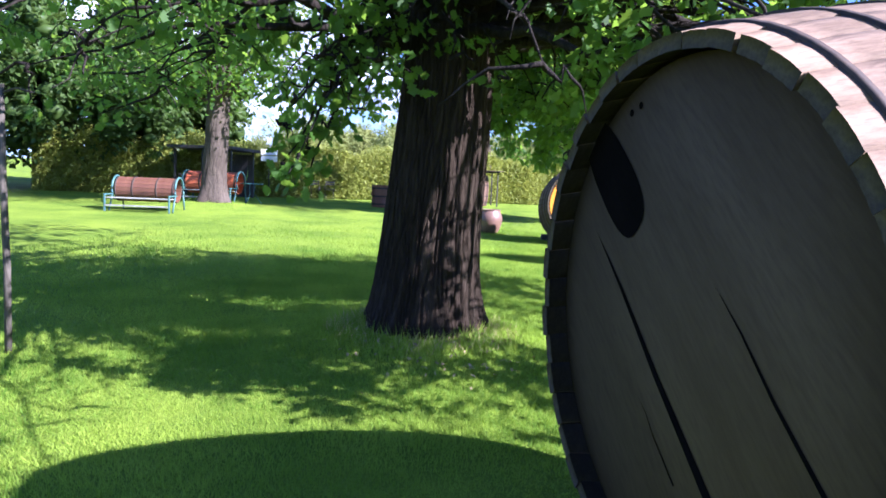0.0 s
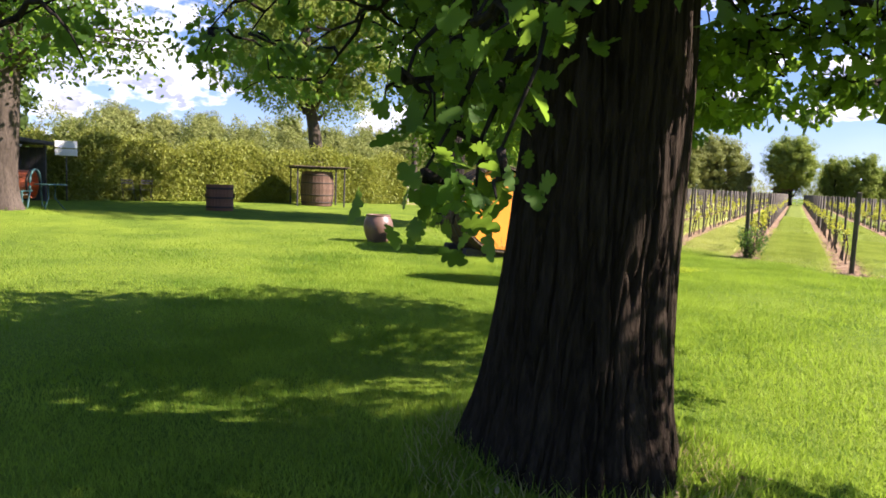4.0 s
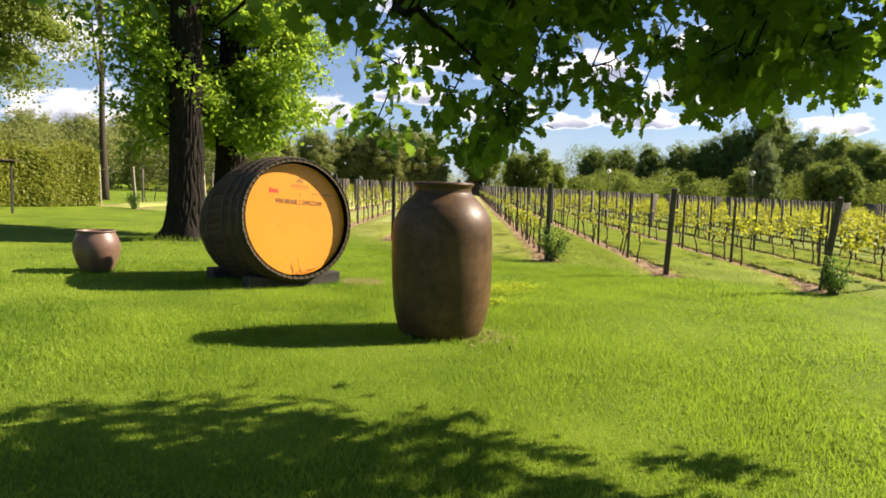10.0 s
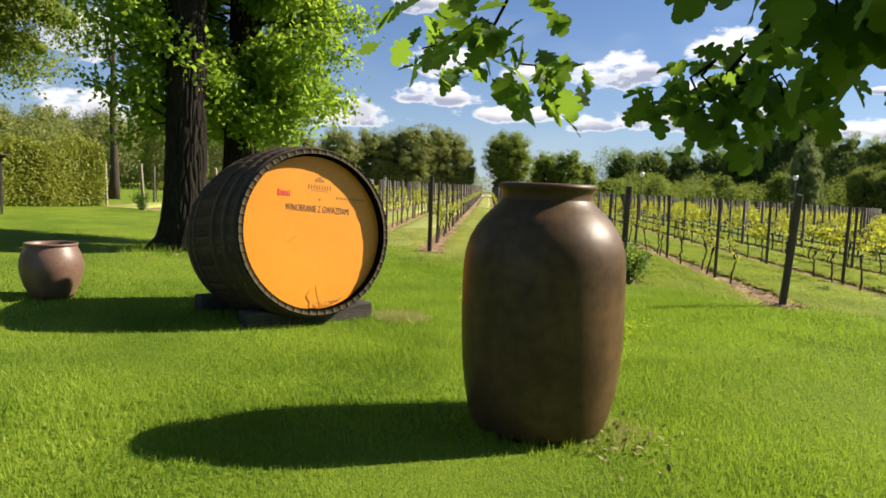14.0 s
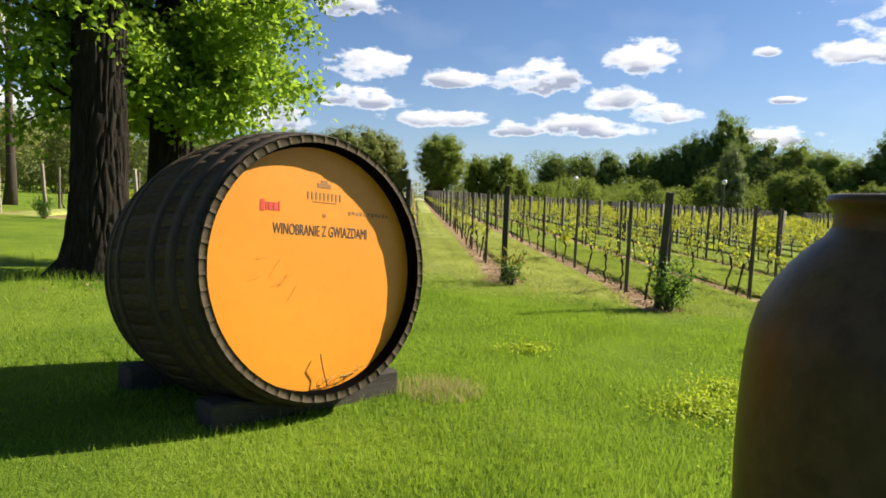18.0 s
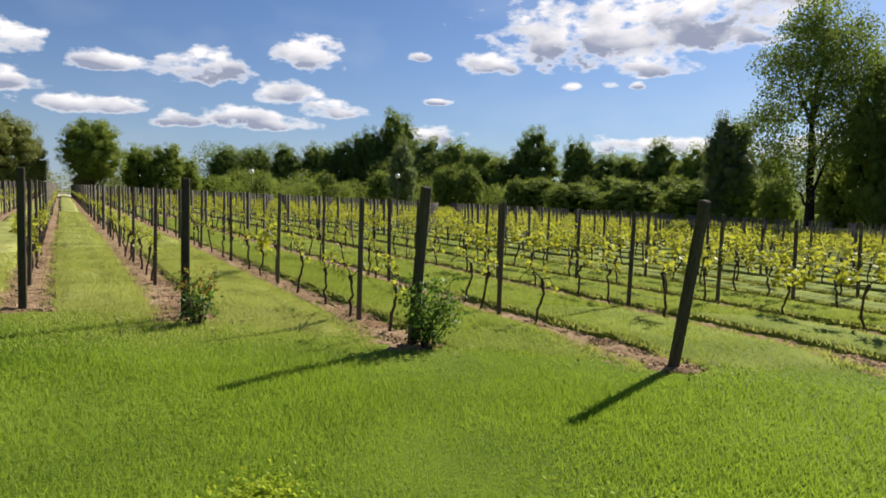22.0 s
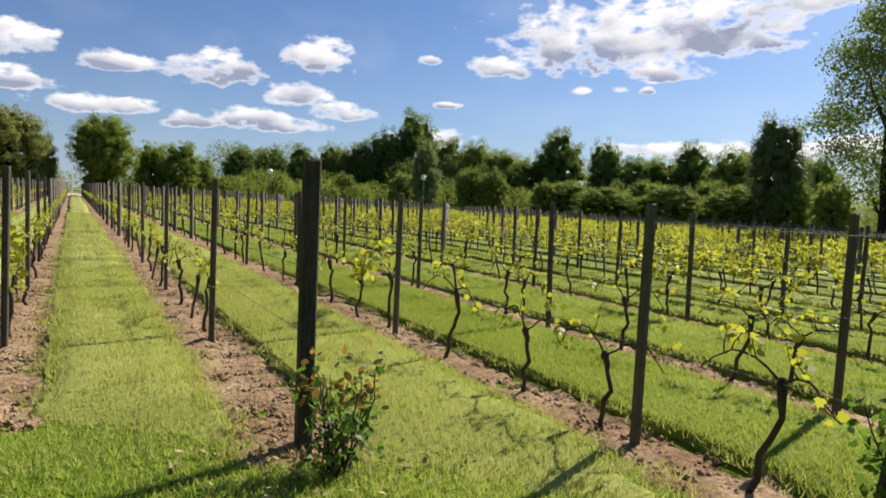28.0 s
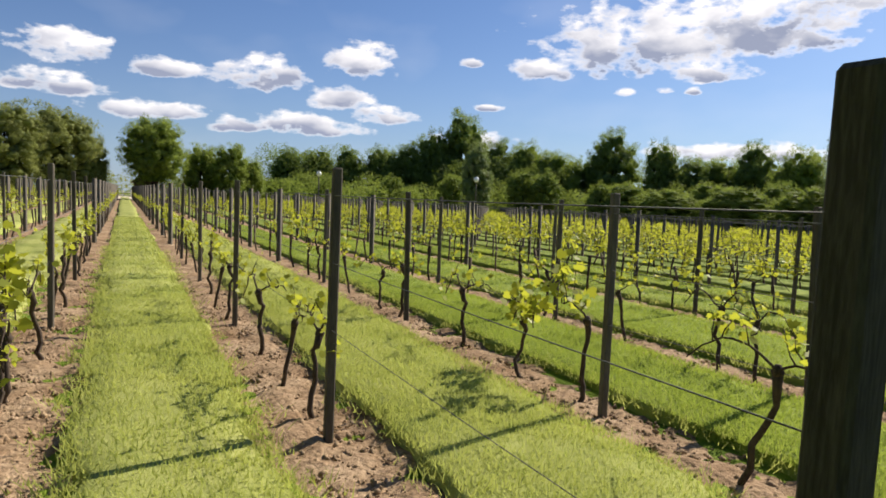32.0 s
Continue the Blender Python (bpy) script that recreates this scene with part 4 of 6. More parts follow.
FAR = [(45.2, 5.6, 95, 2.6, "lone"), (48.4, 3.9, 100, 1.7, "round"), (50.4, 4.0, 98, 1.7, "round"), (51.9, 3.0, 100, 1.2, "round"), (39.2, 6.0, 92, 2.7, "lane"), (41.3, 3.9, 96, 1.2, "lane"),
       (36.2, 6.0, 88, 2.8, "lane"), (33.0, 5.6, 88, 2.3, "lane"), (30.0, 5.6, 84, 2.2, "lane"), (26.5, 4.8, 80, 2.4, "lane"), (22.5, 5.2, 78, 2.5, "lane"), (18.5, 5.0, 76, 2.6, "lane"),
       (54.6, 4.0, 135, 1.6, "dark"), (57.0, 4.2, 138, 1.7, "dark"), (59.4, 4.3, 135, 1.7, "dark"), (61.8, 4.6, 138, 1.8, "dark"), (64.0, 4.9, 140, 1.8, "dark"), (66.0, 6.1, 142, 1.9, "dark"), (68.2, 7.6, 145, 2.4, "dark"),
       (69.0, 5.1, 100, 1.5, "light"), (71.2, 5.4, 140, 1.9, "dark"), (73.2, 5.4, 138, 2.0, "round"), (75.2, 4.6, 130, 2.3, "round"), (77.2, 4.2, 138, 2.3, "dark"), (80.0, 6.4, 135, 2.4, "dark"), (83.4, 5.7, 130, 1.6, "dark"),
       (85.4, 4.3, 130, 2.4, "dark"), (87.6, 4.4, 132, 2.5, "round"), (90.0, 5.5, 128, 2.1, "dark"), (92.8, 5.2, 120, 2.3, "round"), (95.4, 7.7, 88, 2.4, "willow"), (98.2, 4.7, 100, 1.8, "round"), 
       (106.4, 12.0, 66, 3.7, "round"), (111.5, 12.0, 64, 4.5, "willow"), (72.8, 3.2, 112, 1.6, "shrub"), (74.6, 3.0, 110, 1.5, "shrub"), (67.2, 2.6, 108, 1.3, "shrub"), (78.6, 2.2, 105, 1.3, "shrub"), (80.8, 2.3, 106, 2.2, "bush"),
       (83.2, 1.9, 98, 2.6, "bush"), (86.3, 2.5, 103, 2.0, "bush"), (88.1, 2.2, 95, 2.7, "bush"), (91.2, 2.7, 101, 1.9, "bush"), (93.0, 2.3, 92, 2.8, "bush"), (96.4, 2.9, 88, 2.2, "bush"), (99.0, 2.8, 78, 1.8, "shrub"), (57.6, 2.0, 118, 1.0, "shrub"),
       (62.6, 2.2, 118, 1.2, "shrub"), (53.4, 1.6, 125, 1.2, "shrub"), (14.5, 4.4, 74, 2.6, "hedge"), (10.5, 3.9, 72, 2.6, "hedge"), (6.5, 4.0, 70, 2.7, "hedge"), (2.5, 3.8, 70, 2.8, "hedge"), (-1.5, 4.6, 66, 2.6, "hedge"),
       (-5.5, 3.6, 64, 2.8, "hedge"), (-9.5, 4.4, 62, 2.8, "hedge"), (-13.5, 4.0, 60, 2.8, "hedge"), (-17.5, 4.6, 58, 3.0, "hedge"), (-21.5, 5.0, 54, 3.0, "round"), (103.5, 5.0, 70, 2.6, "shrub"), (108.0, 5.0, 66, 2.6, "shrub")]
patterns = {}
for i, (az, el, dist, half, kind) in enumerate(FAR):
    shape, leafmat, name, label = KINDS[kind]
    w = math.radians(az)
    x, y = EYE_MID[0] + dist * math.sin(w), EYE_MID[1] + dist * math.cos(w)
    z = gz(x, y)
    el = el * 1.5 if kind == "hedge" else el
    H = 1.78 + dist * math.tan(math.radians(el)) - z
    R = dist * math.tan(math.radians(half))
    key = (kind, i % 2)
    turn = (i * 77) % 360
    scaled = pose(x, y, z - 0.1, 0, 0, turn) @ Matrix.Diagonal((R / 5.0, R / 5.0, H / 12.0, 1))
    if key not in patterns:
        low = {"willow": 0.0, "lane": -0.5, "lone": 1.5}.get(kind, -0.8)
        n, s = {"bush": (11000, 0.24), "shrub": (11000, 0.24), "willow": (22000, 0.20)}.get(kind, (24000, 0.215))
        patterns[key] = tree(name, scaled, label, 12.0, 5.0, low, 0.35, leafmat, M_BARK, 200 + i, n, s, shape, TRI_OUT, blobs=340, category="bush" if name == "bush" else "tree")
        tagged(patterns[key], group="far trees")
    else:
        src = patterns[key]
        got = copy_thing(src, pose(0, 0, 0))
        got.matrix_basis = scaled

# the deep wood and thickets behind the single trees
def wood_belt(name, az0, az1, dist, depth, el0, el1, n, size, material, label, seed):
    rg = np.random.default_rng(seed)
    m = max(8, int(abs(az1 - az0) * 1.6))
    ca, cd = np.radians(rg.uniform(az0, az1, m)), dist + rg.uniform(0, depth, m)
    ce = rg.uniform(el0, el1, m)
    cx, cy = EYE_MID[0] + cd * np.sin(ca), EYE_MID[1] + cd * np.cos(ca)
    cz = ground_z(cx, cy)
    h = 1.78 + cd * np.tan(np.radians(ce)) - cz
    w = rg.integers(0, m, n)
    d = rg.normal(size=(n, 3))
    d /= np.linalg.norm(d, axis=1)[:, None]
    k = rg.uniform(0.5, 1.0, n) ** 0.5
    r = dist * 0.026 * rg.uniform(0.7, 1.4, m)
    P = np.stack([cx[w] + d[:, 0] * k * r[w], cy[w] + d[:, 1] * k * r[w], cz[w] + np.abs(h[w] * (0.5 + 0.5 * d[:, 2] * k))], -1)
    return solid(name, leaves(name, P, size, rg, TRI_OUT, droop=0.2, way=d * 0.5, face=d * 0.7 + np.array([0, 0, 0.6])), material, pose(0, 0, 0), label, "wood", kind="stuff")


wood_belt("far_wood", 53, 112, 133, 18, 2.9, 4.5, 150000, 0.36, M_MIDLEAF, "deep green wood beyond the vineyard", 71)
wood_belt("far_thicket", 54, 112, 112, 16, 0.9, 2.3, 80000, 0.30, M_WOODLEAF, "low green thicket along the edge of the wood", 72)
wood_belt("far_wood", -30, 52, 120, 25, 0.8, 1.9, 60000, 0.36, M_HAZELEAF, "hazy green trees beyond the vineyard lane", 73)
wood_belt("hedgerow_trees", -34, 26, 46, 10, 3.0, 6.4, 100000, 0.24, M_HAZELEAF, "yellow-green trees and saplings beyond the hedge", 74)

w = radians(101.8)
tree("tall_tree", on_ground(EYE_MID[0] + 62 * math.sin(w), EYE_MID[1] + 62 * math.cos(w)), "tall airy tree with dark branches beside the vineyard", 20.5, 5.4, 2.5, 0.42, M_MIDLEAF, M_BARK, 501, 26000, 0.25, "airy", RHOMB_OUT, blobs=170)
# nearer trees behind hedge and shed
tree("oak_tree", on_ground(2.9, 46.0), "spreading oak with a forked trunk beyond the hedge", 15.5, 6.6, 4.2, 0.55, M_WOODLEAF, M_BARK2, 401, 46000, 0.17, "round", RHOMB_OUT, lean=(-1.5, 0), blobs=170, core=0.3)
tree("bare_tree", on_ground(8.4, 45.2), "tall pale tree trunk with few leafy twigs", 16.0, 2.0, 8.5, 0.21, M_WOODLEAF, M_BARK2, 402, 1500, 0.22, "airy", HEX_OUT, blobs=26)
for i, (x, y, h, r) in enumerate(((-19.5, 25.5, 10, 3.2), (-16.0, 27.5, 9, 3.0), (-12.8, 29.0, 8, 2.6), (-14.5, 32.0, 11, 3.2), (-22.0, 30.0, 12, 3.6), (-11.0, 33.5, 9, 2.4), (-17.5, 23.0, 4.0, 2.4))):
    tree("conifer_tree", on_ground(x, y), "dense dark evergreen beside the shed", h, r, 0.2, 0.25, M_DARKLEAF, M_BARK, 420 + i, 6500, 0.26, "cone", RHOMB_OUT)

# ---- clipped hedge ----
hA, hB = np.array([-16.0, 27.0]), np.array([6.2, 39.4])
hl = np.linalg.norm(hB - hA)
hd = (hB - hA) / hl
hn = np.array([-hd[1], hd[0]])
rg = np.random.default_rng(31)
n = 80000
s, hgt = rg.uniform(0, hl, n), rg.uniform(0.0, 1, n) ** 0.85
side = np.where(rg.random(n) < 0.75, -0.55, rg.uniform(-0.55, 0.6, n))
hgt = np.where(side > -0.5, 1.0, hgt)
top = 2.15 + 0.16 * np.sin(s * 1.3) + 0.12 * np.sin(s * 3.1 + 1) + 0.35 * rg.random(n) ** 6
P2 = hA + s[:, None] * hd + (side + 0.10 * np.sin(s * 2.4) + rg.normal(size=n) * 0.07)[:, None] * hn
P3 = np.column_stack([P2, ground_z(P2[:, 0], P2[:, 1]) + hgt * top + rg.normal(size=n) * 0.05])
hedge = thing("hedge", pose(0, 0, 0), "clipped yellow-green hedge along the far side of the lawn", "hedge")
part("foliage", leaves("foliage", P3, 0.105, rg, RHOMB_OUT, droop=0.0), M_HEDGELEAF, hedge)
core = []
for k in range(41):
    c = hA + hd * hl * k / 40
    for o, hh in ((-0.42, 0.0), (-0.42, 1.85), (0.5, 1.85), (0.5, 0.0)):
        q = c + hn * o
        core.append((q[0], q[1], gz(*q) + hh - 0.05))
part("inner_growth", grid_mesh("inner_growth", core, ring_faces(41, 4)), M_HEDGELEAF, hedge)

# ---- barrels ----


def barrel(name, m, label, length, r_end, r_mid, staves, stave_mat, hoops, jag=1.0):
    """A great cask lying along local y, its front at y = 0. Returns the thing."""
    t = thing(name, m, label, "barrel")
    n = 11
    ys = np.linspace(0, length, n)
    ro = r_mid - (r_mid - r_end) * (2 * ys / length - 1) ** 2
    half = math.pi / staves * (0.9995 - 0.02 * (jag - 1) / 5)
    V = []
    for th in (0.0, 0.05):
        for a in (-half, -half * 0.35, half * 0.35, half):
            ease = 0.0018 if abs(a) == half and th == 0 else 0.0
            V.append(np.stack([(ro - th - ease) * math.sin(a), ys, (ro - th - ease) * math.cos(a)], -1))
    V = np.array(V)
    order = [0, 1, 2, 3, 7, 6, 5, 4]
    W = V[order].transpose(1, 0, 2)
    F = np.vstack([ring_faces(n, 8), [[0, 1, 6, 7], [1, 2, 5, 6], [2, 3, 4, 5]], np.array([[7, 6, 1, 0], [6, 5, 2, 1], [5, 4, 3, 2]]) + (n - 1) * 8])
    me = grid_mesh("stave", W.reshape(-1, 3), F)
    me.materials.append(stave_mat)
    me.materials.append(M_ENDGRAIN)
    idx = np.zeros(len(F), np.int32)
    idx[-6:] = 1
    # inner faces take the darker end-grain colour as well
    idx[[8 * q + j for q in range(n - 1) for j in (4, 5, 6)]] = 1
    me.polygons.foreach_set("material_index", idx)
    for i in range(staves):
        part("stave", me, stave_mat, t, m=Matrix.Rotation(2 * math.pi * i / staves, 4, "Y") @ Matrix.Rotation(0.004 * (jag - 1) * math.sin(i * 5.3), 4, "Y") @ Matrix.Translation((0, 0.0022 * jag * math.sin(i * 2.7), 0.0006 * jag * math.sin(i * 4.1))))
    for f, w in hoops:
        k = 72
        a = np.linspace(0, 2 * np.pi, k, endpoint=False)
        rings = []
        for yy, dr in ((f * length - w / 2, -0.004), (f * length - w / 2, 0.007), (f * length + w / 2, 0.007), (f * length + w / 2, -0.004)):
            r = r_mid - (r_mid - r_end) * (2 * yy / length - 1) ** 2 + dr
            rings.append(np.stack([r * np.sin(a), np.full(k, yy), r * np.cos(a)], -1))
        part("hoop", grid_mesh("hoop", np.array(rings).reshape(-1, 3), ring_faces(4, k)[:, ::-1], False), M_HOOP, t, "black iron hoop")
    return t


def disc(r, y, k=72, facing=-1):
    a = np.linspace(0, 2 * np.pi, k, endpoint=False)
    V = np.vstack([[[0, y, 0]], np.stack([r * np.sin(a), np.full(k, y), r * np.cos(a)], -1)])
    j = np.arange(k)
    return V, np.stack([np.zeros(k, int), 1 + j, 1 + (j + 1) % k], -1)


def plank_disc(name, r, y, thick, x0, x1):
    """The piece of a round board between two upright cuts."""
    xs = r * 0.9999 * np.sin(np.linspace(math.asin(max(x0 / r, -1)), math.asin(min(x1 / r, 1)), 33))
    h = np.sqrt(r * r - xs * xs)
    V, F = [], []
    for yy in (y, y + thick):
        for x, hh in zip(xs, h):
            V += [(x, yy, -hh), (x, yy, hh)]
    n = len(xs)
    for i in range(n - 1):
        a = 2 * i
        F += [(a, a + 1, a + 3, a + 2)]
        b = a + 2 * n
        F += [(b, b + 2, b + 3, b + 1), (a + 1, b + 1, b + 3, a + 3), (a, a + 2, b + 2, b)]
    F += [(0, 2 * n, 2 * n + 1, 1), (2 * n - 2, 2 * n - 1, 4 * n - 1, 4 * n - 2)]
    return grid_mesh(name, V, F)


def lettering(text, size, material, parent, x, z, y, width=None, label="", squeeze=1.0):
    cu = bpy.data.curves.new("lettering", "FONT")
    cu.body, cu.size, cu.align_x, cu.align_y, cu.extrude = text, size, "CENTER", "CENTER", 0.0008
    tmp = bpy.data.objects.new("lettering", cu)
    scene.collection.objects.link(tmp)
    bpy.context.view_layer.update()
    me = bpy.data.meshes.new_from_object(tmp.evaluated_get(bpy.context.evaluated_depsgraph_get()))
    bpy.data.objects.remove(tmp)
    co = np.zeros(len(me.vertices) * 3, np.float32)
    me.vertices.foreach_get("co", co)
    co = co.reshape(-1, 3)
    k = width / (co[:, 0].max() - co[:, 0].min()) if width else 1.0
    co = co * np.array([k, squeeze, 1])
    out = np.stack([co[:, 0] + x, np.full(len(co), y) - co[:, 2], co[:, 1] + z], -1)
    me.vertices.foreach_set("co", out.astype(np.float32).ravel())
    me.materials.clear()
    return part("lettering", me, material, parent, label)


def flat_bar(w, h, x, z, y):
    return box(w, 0.0016, h, 0, (x, y, z - h / 2))


# the painted cask
BO = (3.312, 16.42, 1.233)
mo = pose(BO[0], BO[1], BO[2], -7.0, 0, -0.5)
cask = barrel("painted_barrel", mo, "huge dark barrel with a bright orange head on timber chocks", 1.52, 0.888, 0.985, 58, M_STAVE,
              ((0.05, 0.09), (0.17, 0.10), (0.32, 0.10), (0.68, 0.10), (0.83, 0.10), (0.95, 0.09)))
V, F = disc(0.826, 0.11)
V = V + np.array([0.006, 0, -0.002])
head = part("head", grid_mesh("head", V, F), M_ORANGE, cask, "smooth bright orange painted head with event lettering")
V, F = disc(0.84, 1.42)
part("back_head", grid_mesh("back_head", V, F[:, ::-1]), M_STAVE, cask)
k = 72
a = np.linspace(0, 2 * np.pi, k, endpoint=False)
# the shade inside the front rim is painted as a near-black lining
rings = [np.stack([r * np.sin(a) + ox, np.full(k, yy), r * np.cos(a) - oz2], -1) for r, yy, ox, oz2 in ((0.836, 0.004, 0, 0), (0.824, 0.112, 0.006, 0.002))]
part("chime_lining", grid_mesh("chime_lining", np.array(rings).reshape(-1, 3), ring_faces(2, k)), M_HOLLOW, cask, "recessed inner rim, its shade coloured near-black")
TY = 0.1085
PRINT = Matrix.Translation((0.065, 0, 0.245)) @ Matrix.Rotation(radians(4.2), 4, "Y")
lettering("WINOBRANIE Z GWIAZDAMI", 0.1, M_INK, head, 0.0, 0.0, TY, 0.77, "black event lettering", 1.05).matrix_basis = PRINT
# small printed marks that cannot be named: a red word, a crest over a line, a faint script
for w, h, x, z in ((0.030, 0.075, -0.466, 0.148), (0.016, 0.052, -0.434, 0.144), (0.030, 0.052, -0.405, 0.144), (0.028, 0.052, -0.370, 0.144), (0.012, 0.062, -0.342, 0.148)):
    part("printed_mark", flat_bar(w, h, x, z, TY), M_RED, head, "red printed mark", PRINT)
for w, h, x, z in ((0.11, 0.030, 0.012, 0.318), (0.05, 0.020, 0.012, 0.345), (0.20, 0.004, 0.014, 0.203), (0.024, 0.022, 0.014, 0.112)) + tuple((0.013, 0.050, -0.118 + 0.033 * i, 0.244) for i in range(9)):
    part("printed_mark", flat_bar(w, h, x, z, TY), M_BROWNINK, head, "brown printed crest mark", PRINT)
for i in range(11):
    part("printed_mark", flat_bar(0.020, 0.020 + 0.008 * (i % 3 == 0), 0.23 + 0.034 * i, 0.145 + 0.004 * (i % 2), TY), M_BROWNINK, head, "brown printed mark", PRINT)
# faint pencilled scribbles on the paint
sc = np.random.default_rng(8)
for i in range(7):
    u, v = sc.uniform(-0.55, -0.25), sc.uniform(-0.25, 0.08)
    pts = [(u + 0.02 * q + sc.uniform(-0.006, 0.006), TY, v + 0.02 * q * (0.2 + 0.9 * (i % 2)) + sc.uniform(-0.014, 0.014)) for q in range(6)]
    part("scribble", tube("scribble", pts, 0.0011, 4), M_PENCIL, head, "faint brown scribble")
part("twig", tube("twig", [(0.0, 0.05, -0.80), (-0.01, 0.07, -0.70), (-0.03, 0.06, -0.62), (-0.02, 0.08, -0.58)], 0.004, 5), M_VINEWOOD, cask, "thin dry twig caught in the rim")
for i in range(16):
    u = sc.uniform(-0.12, 0.30)
    w = -math.sqrt(0.80 ** 2 - u * u)
    part("straw", tube("straw", [(u, 0.10, w), (u + sc.uniform(-0.03, 0.03), 0.07, w + 0.03), (u + sc.uniform(-0.08, 0.08), sc.uniform(0.0, 0.08), w + sc.uniform(0.03, 0.07))], 0.0022, 4), M_DRY, cask, "dry grass stalk lodged in the rim")
# timber chocks under the cask
for x0, x1, y0 in ((2.58, 4.10, 16.54), (2.50, 4.12, 17.62)):
    xm = (x0 + x1) / 2
    bm = box(x1 - x0, 0.24, 0.23, 0.015)
    # hollowed to take the round of the cask
    bmesh.ops.subdivide_edges(bm, edges=[e for e in bm.edges if abs(e.verts[0].co.x - e.verts[1].co.x) > 1.0], cuts=9)
    for v in bm.verts:
        if v.co.z > 0.12:
            v.co.z -= 0.10 * max(0.0, 1 - (v.co.x / 0.55) ** 2)
    solid("timber_chock", bm, M_BEAM, pose(xm, y0 + 0.12, gz(xm, y0) - 0.05, 0, 0, -0.5), "weathered grey timber beam under the painted barrel", "beam", "barrel chocks")

# the grey cask at the start
mg = pose(0.675, 2.12, 1.155, 2.0, 0, -75.4)
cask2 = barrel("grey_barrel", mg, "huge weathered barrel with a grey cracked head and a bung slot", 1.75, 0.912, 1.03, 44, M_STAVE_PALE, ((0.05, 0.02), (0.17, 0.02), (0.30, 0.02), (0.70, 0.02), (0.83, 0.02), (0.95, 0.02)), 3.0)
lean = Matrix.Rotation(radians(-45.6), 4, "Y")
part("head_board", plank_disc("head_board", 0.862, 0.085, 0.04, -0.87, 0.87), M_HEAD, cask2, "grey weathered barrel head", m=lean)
# near-black disc stands for the dark inside of the cask
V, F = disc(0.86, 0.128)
part("head_backing", grid_mesh("head_backing", V, F), M_HOLLOW, cask2)
V, F = disc(0.87, 1.66)
part("back_head", grid_mesh("back_head", V, F[:, ::-1]), M_HEAD, cask2)
# cracks that run part of the way along the grain
for x0, z0, z1, w in ((-0.210, 0.62, -0.83, 0.024), (0.238, 0.02, -0.83, 0.011), (-0.52, -0.30, -0.66, 0.006), (0.03, -0.56, -0.85, 0.008), (-0.36, -0.02, -0.34, 0.004)):
    bm = bmesh.new()
    rim = [(x0 + 0.006 * math.sin(9 * f) + e * w * f ** 0.6, 0.0818, z0 + (z1 - z0) * f) for e, fs in ((-1, (0.0, 0.2, 0.45, 0.7, 1.0)), (1, (1.0, 0.7, 0.45, 0.2))) for f in fs]
    bm.faces.new([bm.verts.new(v) for v in rim])
    part("crack", bm, M_HOLLOW, cask2, "dark drying crack in the head", lean)
# flat slot shape running out to the rim, its inner shade painted near-black
sl = []
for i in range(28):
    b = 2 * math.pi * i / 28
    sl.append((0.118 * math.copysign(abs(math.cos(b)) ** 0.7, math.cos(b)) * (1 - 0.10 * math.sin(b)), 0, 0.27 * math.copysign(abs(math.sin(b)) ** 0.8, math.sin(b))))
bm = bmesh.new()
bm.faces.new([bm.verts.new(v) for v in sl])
part("bung_slot", bm, M_HOLLOW, cask2, "black slot in the barrel head", Matrix.Translation((-0.475, 0.0815, 0.50)) @ Matrix.Rotation(radians(-46), 4, "Y"))
for x, z in ((-0.35, 0.715), (-0.29, 0.735)):
    bm = bmesh.new()
    bmesh.ops.create_circle(bm, cap_ends=True, segments=12, radius=0.013, matrix=Matrix.Translation((x, 0.0815, z)) @ Matrix.Rotation(radians(90), 4, "X"))
    part("nail_hole", bm, M_HOLLOW, cask2)
for yy in (0.28, 1.45):
    p = mg @ Vector((0, yy, 0))
    solid("timber_chock", box(1.5, 0.22, 0.30, 0.015), M_BEAM, pose(p.x, p.y, gz(p.x, p.y) - 0.03, 0, 0, -75.4), "weathered timber beam under the grey barrel", "beam", "barrel chocks")

# ---- clay vessels ----
JAR = (3.14, 13.02)
jp = [(0.0, 0.04), (0.36, 0.04), (0.395, 0.0), (0.425, 0.05), (0.455, 0.14), (0.478, 0.26), (0.495, 0.42), (0.503, 0.60), (0.507, 0.80), (0.508, 0.98), (0.506, 1.10), (0.498, 1.19), (0.478, 1.27), (0.44, 1.35), (0.39, 1.42), (0.34, 1.475),
      (0.302, 1.51), (0.284, 1.54), (0.279, 1.572), (0.285, 1.598), (0.302, 1.612), (0.308, 1.625), (0.300, 1.642), (0.280, 1.648), (0.262, 1.640), (0.256, 1.60), (0.262, 1.54), (0.30, 1.48), (0.40, 1.38), (0.46, 1.2), (0.47, 0.9), (0.44, 0.2), (0.0, 0.1)]
jp = [(r * 1.07, z) for r, z in jp]
jar = thing("clay_jar", on_ground(JAR[0], JAR[1]), "tall brown glazed earthenware jar standing on the lawn", "jar")
part("body", lathe("body", jp[:18], 80, 0.022, 4), M_CLAY, jar)
part("rim", lathe("rim", jp[17:26], 80, 0.022, 4), M_CLAY, jar, "thick rolled brown rim")
part("inside", lathe("inside", jp[25:], 80, 0.022, 4), M_CLAY, jar)
